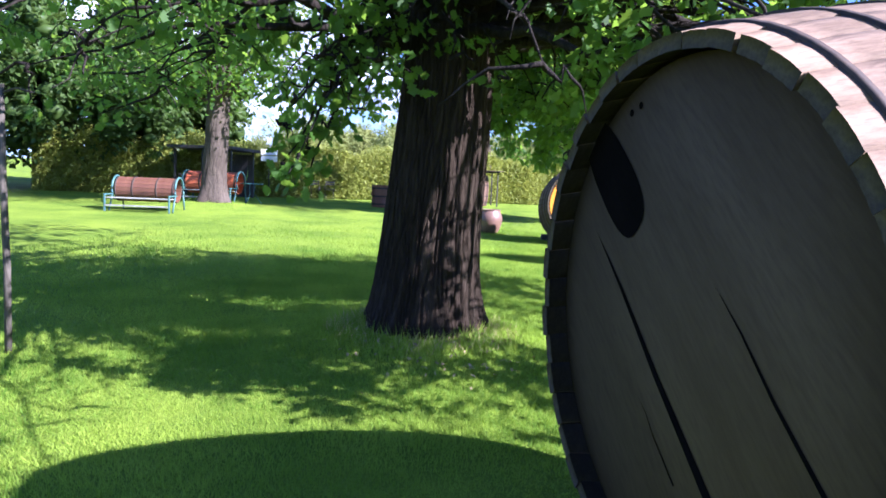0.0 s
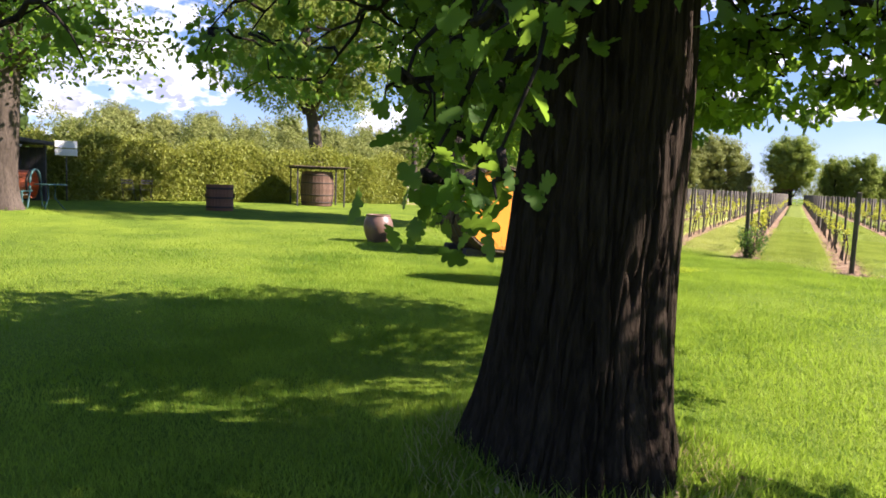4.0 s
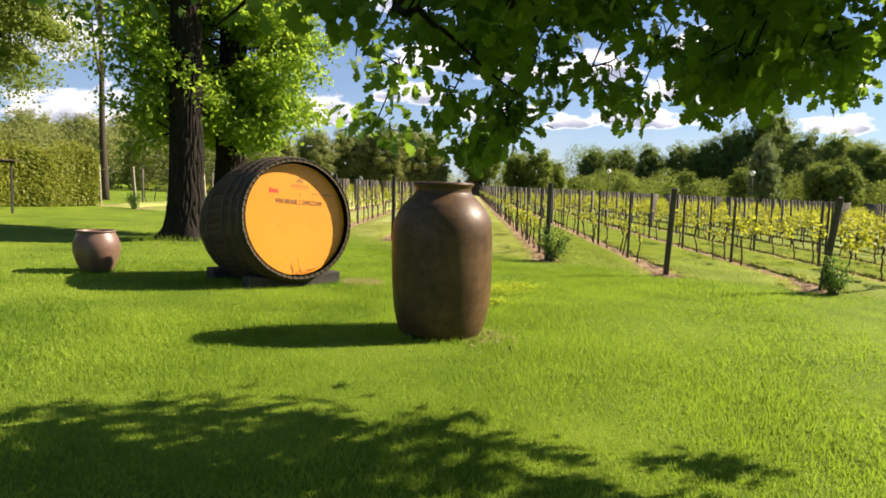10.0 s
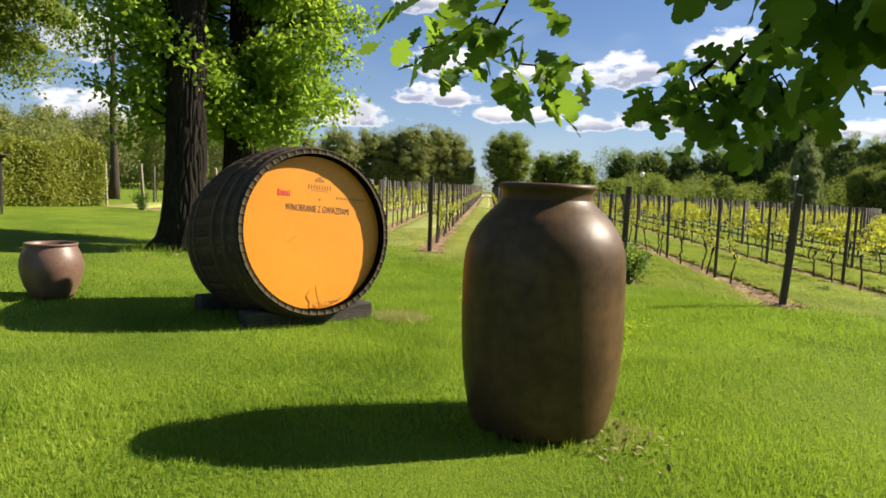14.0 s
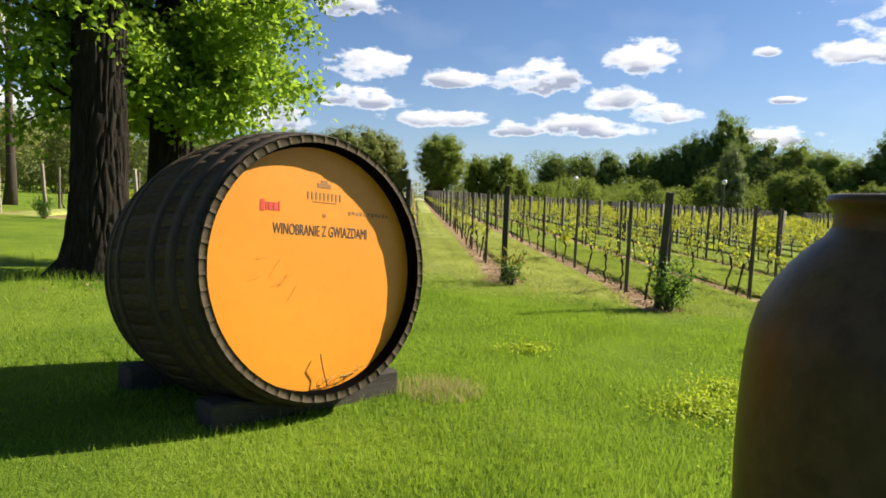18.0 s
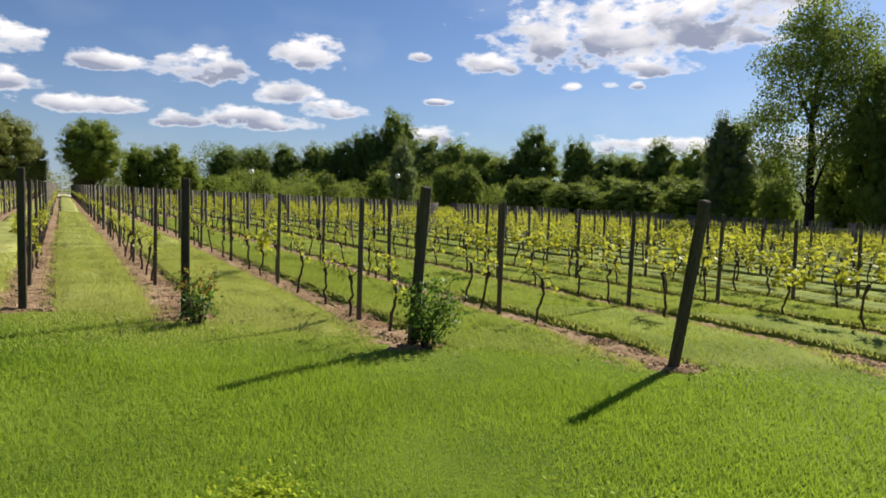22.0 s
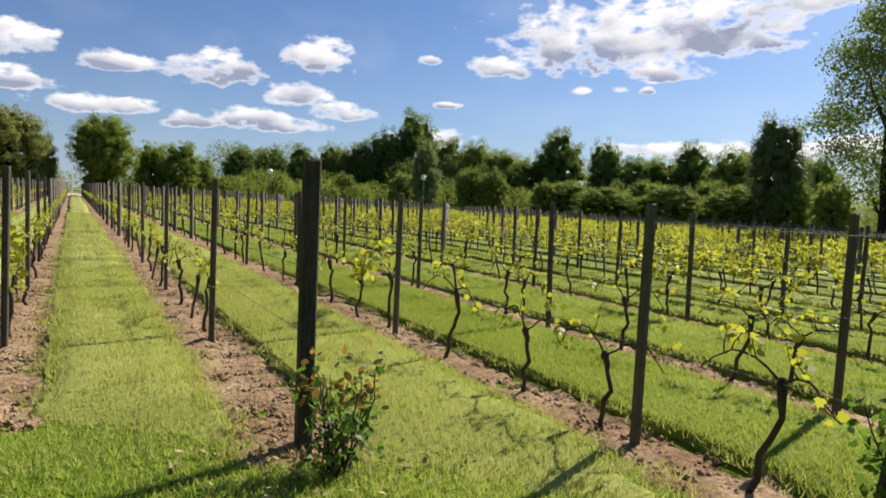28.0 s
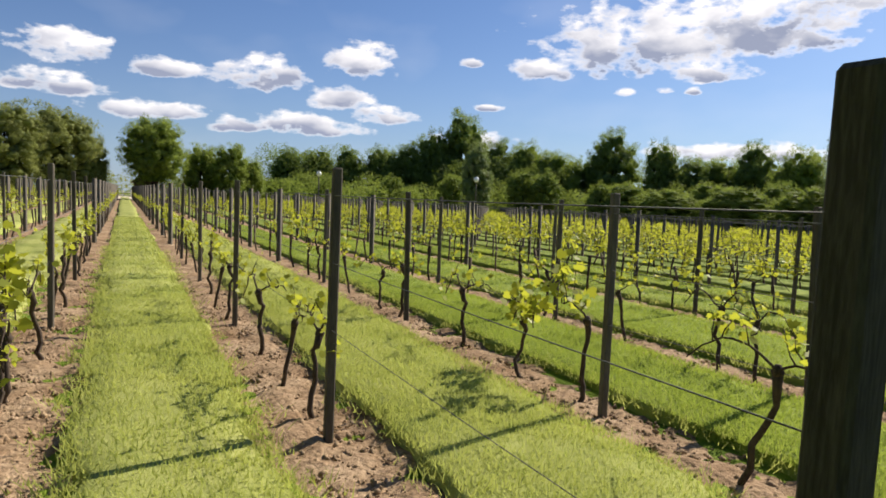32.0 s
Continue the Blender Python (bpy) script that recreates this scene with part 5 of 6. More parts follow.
pp = [(0.0, 0.03), (0.25, 0.03), (0.275, 0.0), (0.30, 0.05), (0.36, 0.16), (0.405, 0.28), (0.425, 0.38), (0.42, 0.47), (0.39, 0.56), (0.355, 0.62), (0.338, 0.655), (0.352, 0.672), (0.358, 0.685), (0.345, 0.698), (0.325, 0.69), (0.318, 0.65), (0.36, 0.55), (0.38, 0.4), (0.3, 0.1), (0.0, 0.08)]
pp = [(r * 0.81, z * 0.93) for r, z in pp]
pot = thing("clay_pot", on_ground(1.25, 19.1), "round reddish clay pot with an open mouth on the lawn", "pot")
part("body", lathe("body", pp[:11], 56, 0.02, 9), M_CLAY2, pot)
part("rim", lathe("rim", pp[10:16], 56, 0.02, 9), M_CLAY2, pot)
part("inside", lathe("inside", pp[15:], 56, 0.02, 9), M_CLAY2, pot)

# upright tub on the lawn
tub = thing("wooden_tub", on_ground(-2.52, 28.25) @ Matrix.Diagonal((0.81, 0.81, 1.06, 1)), "squat brown wooden tub with iron hoops on the lawn", "tub")
for i in range(26):
    a0 = math.pi / 26 * 0.97
    w = 0.54 * math.tan(a0)
    me = box(w * 2, 0.04, 0.84, 0.004)
    part("stave", me, M_RUST2, tub, m=Matrix.Rotation(2 * math.pi * i / 26, 4, "Z") @ Matrix.Translation((0, 0.53, 0)))
for zz in (0.12, 0.42, 0.72):
    part("hoop", lathe("hoop", [(0.545, zz - 0.03), (0.56, zz - 0.03), (0.56, zz + 0.03), (0.545, zz + 0.03)], 40), M_HOOP, tub)
part("lid", lathe("lid", [(0.0, 0.8), (0.52, 0.8), (0.52, 0.76), (0.0, 0.76)], 32, smooth=False), M_RUST2, tub)
for sx in (-1, 1):
    part("lug", box(0.05, 0.12, 0.14, 0.006, (sx * 0.575, 0, 0.42)), M_HOOP, tub)

# cask under its own little roof
hut = thing("roofed_barrel", on_ground(1.38, 34.0, 8) @ Matrix.Diagonal((0.87, 0.87, 1.04, 1)), "tall wooden cask under a flat board roof on four posts", "barrel shelter")
for x, y in ((-1.17, -0.8), (1.17, -0.8), (-1.17, 0.8), (1.17, 0.8)):
    part("post", box(0.07, 0.07, 1.62, 0.005, (x, y, -0.06)), M_SHED, hut)
for i in range(9):
    part("roof_board", box(0.30, 2.0, 0.03, 0.004, (-1.28 + 0.32 * i, 0, 1.60 + 0.006 * (i % 2))), M_ROOF, hut)
for y in (-0.82, 0.82):
    part("beam", box(2.55, 0.07, 0.07, 0.005, (0, y, 1.53)), M_SHED, hut)
for i in range(30):
    w = 0.80 * math.tan(math.pi / 30 * 0.97)
    bm = bmesh.new()
    for zz in np.linspace(0, 1.42, 7):
        r = 0.83 - 0.09 * (2 * zz / 1.42 - 1) ** 2
        kx = w * r / 0.80
        for dx, dy in ((-kx, r), (kx, r), (kx, r - 0.04), (-kx, r - 0.04)):
            bm.verts.new((dx, dy, zz))
    bm.verts.ensure_lookup_table()
    for q in ring_faces(7, 4):
        bm.faces.new([bm.verts[int(z)] for z in q])
    part("stave", bm, M_GREYCASK, hut, m=Matrix.Rotation(2 * math.pi * i / 30, 4, "Z"))
part("lid", lathe("lid", [(0.0, 1.39), (0.73, 1.39), (0.73, 1.36), (0.0, 1.36)], 32, smooth=False), M_ROOF, hut)
for zz in (0.15, 0.45, 0.95, 1.27):
    r = 0.835 - 0.09 * (2 * zz / 1.42 - 1) ** 2
    part("hoop", lathe("hoop", [(r, zz - 0.025), (r + 0.012, zz - 0.025), (r + 0.012, zz + 0.025), (r, zz + 0.025)], 40), M_HOOP, hut)


# ---- barrel seats and shed by the far oak ----
def barrel_seat(m, drum, label, drum_label):
    t = thing("barrel_bench", m, label, "bench", "barrel benches")
    for sx in (-1.05, 1.05):
        a = np.linspace(-0.35, math.pi + 0.35, 15)
        arc = np.stack([np.full(15, sx), 0.42 * np.cos(a) + 0.1, 0.70 + 0.46 * np.sin(a)], -1)
        fr = part("end_frame", tube("end_frame", arc, 0.035, 8), M_TEAL, t, "teal painted iron end frame")
        for y0, y1 in ((0.48, 0.62), (-0.28, -0.55)):
            part("leg", tube("leg", [(sx, y0, 0.56), (sx, (y0 + y1) / 2, 0.28), (sx, y1, -0.02)], 0.03, 8), M_TEAL, t)
        part("armrest", box(0.05, 0.75, 0.04, 0.006, (sx, -0.55, 0.52)), M_TEAL, t)
        part("front_leg", box(0.05, 0.05, 0.56, 0.006, (sx, -0.88, -0.02)), M_TEAL, t)
    for i in range(20):
        w = 0.40 * math.tan(math.pi / 20 * 0.97)
        part("drum_stave", box(1.98, 2 * w, 0.03, 0.004), drum, t, drum_label if i == 0 else "", Matrix.Translation((0, 0.1, 0.72)) @ Matrix.Rotation(2 * math.pi * i / 20, 4, "X") @ Matrix.Translation((0, 0, 0.38)))
    for x in (-0.96, -0.4, 0.4, 0.96):
        k = 40
        a = np.linspace(0, 2 * np.pi, k, endpoint=False)
        rings = [np.stack([np.full(k, x + dx), 0.1 + r * np.cos(a), 0.72 + r * np.sin(a)], -1) for dx, r in ((-0.025, 0.405), (-0.025, 0.425), (0.025, 0.425), (0.025, 0.405))]
        part("hoop", grid_mesh("hoop", np.array(rings).reshape(-1, 3), ring_faces(4, k)), M_HOOP, t)
    for i in range(4):
        part("seat_slat", box(2.1, 0.09, 0.03, 0.005, (0, -0.48 - 0.125 * i, 0.42)), M_SLAT, t)
    part("foot_rail", box(2.1, 0.05, 0.05, 0.005, (0, -0.88, 0.16)), M_SLAT, t)
    return t


barrel_seat(on_ground(-8.55, 20.0, 2) @ Matrix.Scale(0.84, 4), M_RUST, "bench with a barrel for a back between teal iron frames", "varnished red-brown staves")
barrel_seat(on_ground(-8.3, 24.9, -6) @ Matrix.Scale(0.95, 4), M_REDPAINT, "bench with an orange-red barrel back in a teal iron frame", "orange-red painted staves")
shed = thing("garden_shelter", on_ground(-9.5, 28.8, -5) @ Matrix.Diagonal((0.6, 1, 1, 1)), "black open garden shelter with a flat roof", "shelter")
for x, y in ((-1.9, -1.2), (1.9, -1.2), (-1.9, 1.2), (1.9, 1.2), (0.0, -1.2)):
    part("post", box(0.12, 0.12, 2.0, 0.006, (x, y, -0.1)), M_SHED, shed)
part("roof", box(4.4, 3.1, 0.12, 0.01, (0, 0, 1.92)), M_SHED, shed)
for i in range(10):
    part("wall_board", box(0.37, 0.03, 1.8, 0.004, (-1.7 + 0.378 * i, 1.18, 0.02)), M_SHED, shed)
part("counter", box(3.4, 0.5, 0.06, 0.006, (0, -0.9, 0.85)), M_SHED, shed)
for sx in (-1.5, 1.5):
    part("counter_leg", box(0.08, 0.4, 0.9, 0.006, (sx, -0.9, -0.04)), M_SHED, shed)


def garden_table(m, label):
    t = thing("garden_table", m, label, "table")
    part("tabletop", lathe("tabletop", [(0.0, 0.73), (0.40, 0.73), (0.41, 0.715), (0.40, 0.70), (0.0, 0.70)], 32), M_TEAL, t)
    for i in range(3):
        w = 2.09 * i + 0.3
        part("leg", tube("leg", [(0.12 * math.cos(w), 0.12 * math.sin(w), 0.7), (0.1 * math.cos(w), 0.1 * math.sin(w), 0.35), (0.36 * math.cos(w), 0.36 * math.sin(w), 0.0)], 0.014, 6), M_TEAL, t)
    return t


garden_table(on_ground(-6.95, 25.0), "small round teal metal garden table on the lawn")


def folding_chair(m):
    t = thing("folding_chair", m, "dark folding metal garden chair near the hedge", "chair", "garden chairs")
    for sx in (-0.2, 0.2):
        part("back_leg", tube("back_leg", [(sx, -0.28, 0), (sx, 0.0, 0.45), (sx, 0.16, 0.85)], 0.012, 6), M_SHED, t)
        part("front_leg", tube("front_leg", [(sx * 0.9, 0.26, 0), (sx * 0.9, -0.2, 0.46)], 0.012, 6), M_SHED, t)
    for i in range(5):
        part("seat_slat", box(0.42, 0.06, 0.012, 0.002, (0, -0.2 + 0.08 * i, 0.45)), M_SHED, t)
    for zz in (0.66, 0.76):
        part("back_slat", box(0.42, 0.014, 0.06, 0.002, (0, 0.11 + (zz - 0.66) * 0.4, zz)), M_SHED, t)
    return t


ch = folding_chair(on_ground(-5.9, 31.6, 25))
copy_thing(ch, on_ground(-5.3, 31.9, 200))
sg = thing("garden_sign", on_ground(-7.75, 30.6, 8), "small white two-panel sign on a thin post by the hedge", "sign")
part("pole", tube("pole", [(0, 0, -0.05), (0, 0, 1.0), (0, 0, 2.1)], 0.025, 8), M_STAKE, sg)
for zz in (1.58, 1.86):
    part("panel", box(0.70, 0.02, 0.24, 0.003, (0, -0.035, zz)), M_WHITE, sg)
pl = thing("iron_pole", on_ground(-3.49, 5.53), "slim dark iron pole on the lawn with a short top arm", "pole")
part("shaft", tube("shaft", [(0, 0, -0.05), (0.0, 0, 0.7), (-0.02, 0, 1.4), (-0.03, 0, 2.15)], 0.028, 10), M_POST, pl)
part("arm", tube("arm", [(-0.03, 0, 2.08), (0.1, 0.0, 2.12), (0.24, 0, 2.09)], 0.010, 6), M_POST, pl)

# ---- vineyard ----
BAY = 3.87
FAR_A = 128.0


def soil_strip(name, b, a0, a1, step, half, seed, kind_label):
    """A strip of bare, crumbly soil under one vine row."""
    n = int((a1 - a0) / step) + 1
    us = np.array([-1.3, -0.98, -0.82, -0.66, -0.5, -0.33, -0.16, 0.0, 0.16, 0.33, 0.5, 0.66, 0.82, 0.98, 1.3]) if step < 0.3 else np.array([-1.3, -0.9, -0.6, -0.3, 0.0, 0.3, 0.6, 0.9, 1.3])
    V = np.zeros((n, len(us), 3))
    for i in range(n):
        a = a0 + step * i
        wl = half * (1 + 0.35 * noise.noise(Vector((a * 1.1, b, 1))) + 0.2 * noise.noise(Vector((a * 3.3, b, 2))))
        if i < 3:
            wl *= (0.35, 0.75, 0.95)[i]
        for j, u in enumerate(us):
            w = u * wl
            x, y = a * ROW + (b + w) * PER
            lift = 0.012 if abs(u) < 1 else -0.03
            lift += 0.014 * math.cos(u * 2.6) + 0.040 * noise.noise(Vector((x * 3.6, y * 3.6, seed))) + 0.030 * noise.noise(Vector((x * 9, y * 9, seed))) + (0.016 * noise.noise(Vector((x * 21, y * 21, seed))) if step < 0.3 else 0)
            V[i, j] = (x, y, gz(x, y) + lift * (1 if abs(u) < 1 else 0.4) + (0.0 if abs(u) < 1 else -0.01))
    return solid(name, grid_mesh(name, V.reshape(-1, 3), ring_faces(n, len(us), False), False), M_SOIL, pose(0, 0, 0), kind_label, "soil", "vine row soil", "structure")


for i, b in enumerate(ROWS_B):
    a0 = row_start(b) - 0.25
    near = -13 < b < 6
    soil_strip("soil_strip", b, a0, a0 + 26 if near else FAR_A, 0.075 if near else 1.6, 0.41, i, "bare brown crumbly soil under a row of vines")
    if near:
        soil_strip("soil_strip", b, a0 + 25.9, FAR_A, 1.2, 0.41, i, "bare brown crumbly soil under a row of vines")


# paler turf of the lanes between the rows, a little above the worn soil, with ragged edges
def soil_half(a, b, side):
    return 0.395 * (1 + 0.30 * noise.noise(Vector((a * 1.1, b, 5 + side))) + 0.26 * noise.noise(Vector((a * 3.1, b, 9 + side))))


def lane_lift(rel):
    return 0.105 * np.clip(rel / 1.2, 0, 1)


for b0, b1 in zip(ROWS_B[:-1], ROWS_B[1:]):
    s0, s1 = row_start(b0), row_start(b1)
    V = []
    near = -13 < b0 < 6
    aa = np.concatenate([np.linspace(0, 28, 180 if near else 40), np.linspace(29, FAR_A - min(s0, s1), 40)])
    for q, a in enumerate(aa):
        st = min(s0, s1) + 0.3 + a
        e0 = b0 + (soil_half(st, b0, 1) if st > s0 - 0.3 else 0.12)
        e1 = b1 - (soil_half(st, b1, 2) if st > s1 - 0.3 else 0.12)
        for f, up in ((0, -1), (0.004, 0.75), (0.05, 1), (0.3, 1), (0.5, 1), (0.7, 1), (0.95, 1), (0.996, 0.75), (1, -1)):
            b = e0 + (e1 - e0) * f
            rel = st - (s0 + (s1 - s0) * (b - b0) / (b1 - b0))
            x, y = ab(st, b)
            lift = float(lane_lift(max(rel, 0))) + 0.012 * noise.noise(Vector((x * 2, y * 2, 0)))
            V.append((x, y, gz(x, y) + (lift if up > 0 else -0.05) * (1 if up > 0.9 or up < 0 else 0.7) - (0.03 if rel < 0.15 else 0)))
    solid("grass_lane", grid_mesh("grass_lane", V, ring_faces(len(aa), 9, False), False), M_LANE if b0 < -5 else M_LANE2, pose(0, 0, 0), "pale green grass lane between two vine rows" if b0 < -5 else "green grass lane between two vine rows", "grass lane", "grass lanes", "structure")


def vine_arrays(seed, lush):
    """Trunk, canes and leaf spots of one vine, foot at the origin, row along x."""
    rg = np.random.default_rng(seed)
    h = rg.uniform(0.50, 0.66)
    lean = rg.uniform(-0.16, 0.16)
    T = wander((0, 0, -0.06), (lean, rg.uniform(-0.04, 0.04), h), 9, 0, rg, 0.022)
    T[:, 0] += 0.05 * np.sin(np.linspace(0, 3.1 * rg.uniform(0.6, 1.6), 9))
    tr = np.linspace(0.021, 0.015, 9)
    tr[-1], tr[-2] = 0.028, 0.023
    canes, spots = [], []
    for sgn in ((-1, 1) if rg.random() < 0.75 else (rg.choice([-1, 1]),)):
        L = rg.uniform(0.30, 0.62)
        C = wander(T[-1], T[-1] + np.array([sgn * L, rg.uniform(-0.05, 0.05), rg.uniform(-0.10, 0.10)]), 8, rg.uniform(0.04, 0.20), rg, 0.015)
        canes.append(C)
        for q in range(5 if lush else 3):
            p = C[int(rg.integers(2, 8))]
            up = rg.uniform(0.06, 0.34 if lush else 0.18)
            e = p + np.array([rg.uniform(-0.08, 0.08), rg.uniform(-0.06, 0.06), up])
            canes.append(wander(p, e, 4, 0, rg, 0.01))
            for f in range(10 if lush else 6):
                spots.append(p + (e - p) * rg.uniform(0.2, 1.15) + rg.normal(size=3) * (0.065 if lush else 0.04))
    return T, tr, canes, np.array(spots)


def vine_meshes(seed, lush):
    T, tr, canes, spots = vine_arrays(seed, lush)
    t = Heap()
    t.tube(T, tr, 7)
    t.tube(np.array([T[-1] - [0, 0, 0.03], T[-1], T[-1] + [0, 0, 0.035]]), [0.022, 0.034, 0.016], 7)
    c = Heap()
    for C in canes:
        c.tube(C, np.linspace(0.0085 if len(C) > 5 else 0.005, 0.004 if len(C) > 5 else 0.002, len(C)), 5)
    lv = leaves("vine_foliage", spots, 0.088 if lush else 0.058, np.random.default_rng(seed + 1), LOBED_OUT, droop=0.1)
    return t.mesh("vine_trunk"), c.mesh("cane"), lv


VARIANTS = {}
for k in range(6):
    for lush in (False, True):
        VARIANTS[(k, lush)] = vine_meshes(900 + k * 2 + lush, lush)
made_vine = {}
rng = np.random.default_rng(5)


def stake_mesh(h, r=0.028, seed=0):
    bm = box(2 * r, 2 * r, h + 0.1, 0.008, (0, 0, -0.1))
    for v in bm.verts:
        v.co.x += 0.004 * math.sin(v.co.z * 5 + seed)
    return ready(bm, "stake")


STAKES = [stake_mesh(1.62 + 0.02 * i, seed=i) for i in range(3)]
for s in STAKES:
    s.materials.append(M_STAKE)


def flat_soup(meshes):
    out = []
    for me in meshes:
        me.calc_loop_triangles()
        v = np.zeros(len(me.vertices) * 3, np.float32)
        me.vertices.foreach_get("co", v)
        f = np.zeros(len(me.loop_triangles) * 3, np.int32)
        me.loop_triangles.foreach_get("vertices", f)
        out.append((v.reshape(-1, 3), f.reshape(-1, 3)))
    return out


def thin_vine(seed, lush):
    T, tr, canes, spots = vine_arrays(seed, lush)
    w = Heap()
    w.tube(T[::4], tr[::4] * 1.1, 3)
    for C in canes[:3]:
        w.tube(C[:: max(1, len(C) - 1)], 0.009, 3)
    return np.vstack(w.v), np.vstack(w.f), leaves("leaf", spots, 0.11 if lush else 0.08, np.random.default_rng(seed), TRI_OUT)


THIN = [thin_vine(950 + k, k < 6) for k in range(12)]
THIN_LEAF = flat_soup([t[2] for t in THIN])
yaw_row = 90 - 43.0
cr, sr = math.cos(radians(yaw_row)), math.sin(radians(yaw_row))
far_wood, far_leaf, far_stake = Heap(), Heap(), Heap()
box_f = np.array([[0, 1, 5], [0, 5, 4], [1, 2, 6], [1, 6, 5], [2, 3, 7], [2, 7, 6], [3, 0, 4], [3, 4, 7], [4, 5, 6], [4, 6, 7]])
for b in ROWS_B:
    a0 = row_start(b)
    first = 21.4 + BAY * math.ceil((a0 + 0.9 - 21.4) / BAY)
    a = first
    while a < FAR_A:
        x, y = ab(a, b)
        if a - a0 < 17 and -11 < b < 11:
            ob = solid("vine_stake", STAKES[int(rng.integers(3))], M_STAKE, pose(x, y, gz(x, y), rng.uniform(-1.2, 1.2), rng.uniform(-1.2, 1.2), 43 + rng.uniform(-8, 8)), "slim grey stake in a row of vines", "stake", "vineyard stakes")
        else:
            z, r, h = gz(x, y), 0.04, 1.64
            far_stake.add([(x + sx * r, y + sy * r, zz) for zz in (z - 0.05, z + h) for sx, sy in ((-1, -1), (1, -1), (1, 1), (-1, 1))], box_f)
        a += BAY
    places = [first - 0.85] if first - a0 > 1.3 and b > -5 else []
    for q in range(int((FAR_A - first) / BAY)):
        places += [first + BAY * q + o + rng.uniform(-0.15, 0.15) for o in ((0.42, 1.15, 2.5) if b < 3 else (0.4, 1.25, 2.1, 3.0))]
    for a in places:
        x, y = ab(a, b + rng.uniform(-0.05, 0.05))
        lush = bool(rng.random() < np.clip((b + 3.0) / 5.5, 0.10, 0.97)) or (a > 45 and b > -1)
        if a - a0 < 13.5 and -9 < b < 9:
            key = (int(rng.integers(6)), lush)
            m = pose(x, y, gz(x, y) + 0.03, 0, 0, yaw_row + (180 if rng.random() < 0.5 else 0) + rng.uniform(-12, 12)) @ Matrix.Scale(rng.uniform(0.92, 1.1), 4)
            if key not in made_vine:
                t = thing("grape_vine", m, "young leafing grape vine with a gnarled dark trunk" if lush else "pruned grape vine with a few yellow-green leaves", "vine", "grape vines")
                tm, cm, lm = VARIANTS[key]
                part("vine_trunk", tm, M_VINEWOOD, t)
                part("cane", cm, M_VINEWOOD, t)
                tagged(part("vine_foliage", lm, M_VINELEAF, t, "small yellow-green vine leaves"), kind="stuff")
                made_vine[key] = t
            else:
                copy_thing(made_vine[key], pose(0, 0, 0)).matrix_basis = m
        elif (a - a0 < 75 or rng.random() < 0.55):
            k = int(rng.integers(6)) + (0 if lush else 6)
            fl = -1 if rng.random() < 0.5 else 1
            sc = rng.uniform(0.95, 1.2)
            for (v, f), hp in (((THIN[k][0], THIN[k][1]), far_wood), (THIN_LEAF[k], far_leaf)):
                w = np.asarray(v) * sc
                hp.add(np.stack([fl * (w[:, 0] * cr - w[:, 1] * sr) + x, fl * (w[:, 0] * sr + w[:, 1] * cr) + y, w[:, 2] + gz(x, y) + 0.02], -1), f)
far = thing("distant_vines", pose(0, 0, 0), "rows of leafing vines and stakes running away to the wood", "vineyard", kind="stuff")
part("vine_wood", far_wood.mesh("vine_wood", False), M_VINEWOOD, far)
part("vine_leaves", far_leaf.mesh("vine_leaves", False), M_VINELEAF, far)
part("stakes", far_stake.mesh("stakes", False), M_STAKE, far)

# stout end posts that lean out over the lawn
LEANS = {0: 2.0, 1: 1.5, 2: 8.5, 3: 9.5, 4: 14.0}
for i, b in enumerate(ROWS_B):
    if b > 30:
        break
    k = i - 7
    a0 = row_start(b)
    x, y = ab(a0, b)
    h = 1.83 if k == 1 else 1.86 if -1 <= k <= 6 else 1.80
    r = 0.047
    bm = box(2 * r, 2 * r, h, 0.012, (0, 0, -0.08))
    for v in bm.verts:
        v.co.x += 0.006 * math.sin(v.co.z * 4 + k)
        v.co.y += 0.006 * math.sin(v.co.z * 3 + 2 * k)
    pale = k < -1
    tilt = LEANS.get(k, 9.0 + 3 * math.sin(k * 2.1) if not pale else 7 + 6 * math.sin(k))
    m = pose(x, y, gz(x, y), 0, 0, yaw_row) @ Matrix.Rotation(radians(-tilt), 4, "Y")
    ep = solid("end_post", bm, M_PALESTAKE if pale else M_POST, m, "pale weathered post leaning at the end of a vine row" if pale else "stout dark wooden post leaning at the end of a vine row", "post", "vine row end posts")

# trellis wires of the nearer rows
for i, b in enumerate(ROWS_B):
    if not -9 < b < 7:
        continue
    a0 = row_start(b)
    w = thing("trellis_wire", pose(0, 0, 0), "thin galvanised wires strung along a row of vines", "wire", "trellis wires")
    for zz in (0.70, 1.10, 1.50):
        P = []
        for s in np.linspace(0, 40, 31):
            x, y = ab(a0 + s, b)
            P.append((x, y, gz(x, y) + zz - 0.01 * math.sin(s * 0.79) ** 2))
        part("wire", tube("wire", P, 0.0022, 4), M_WIRE, w)


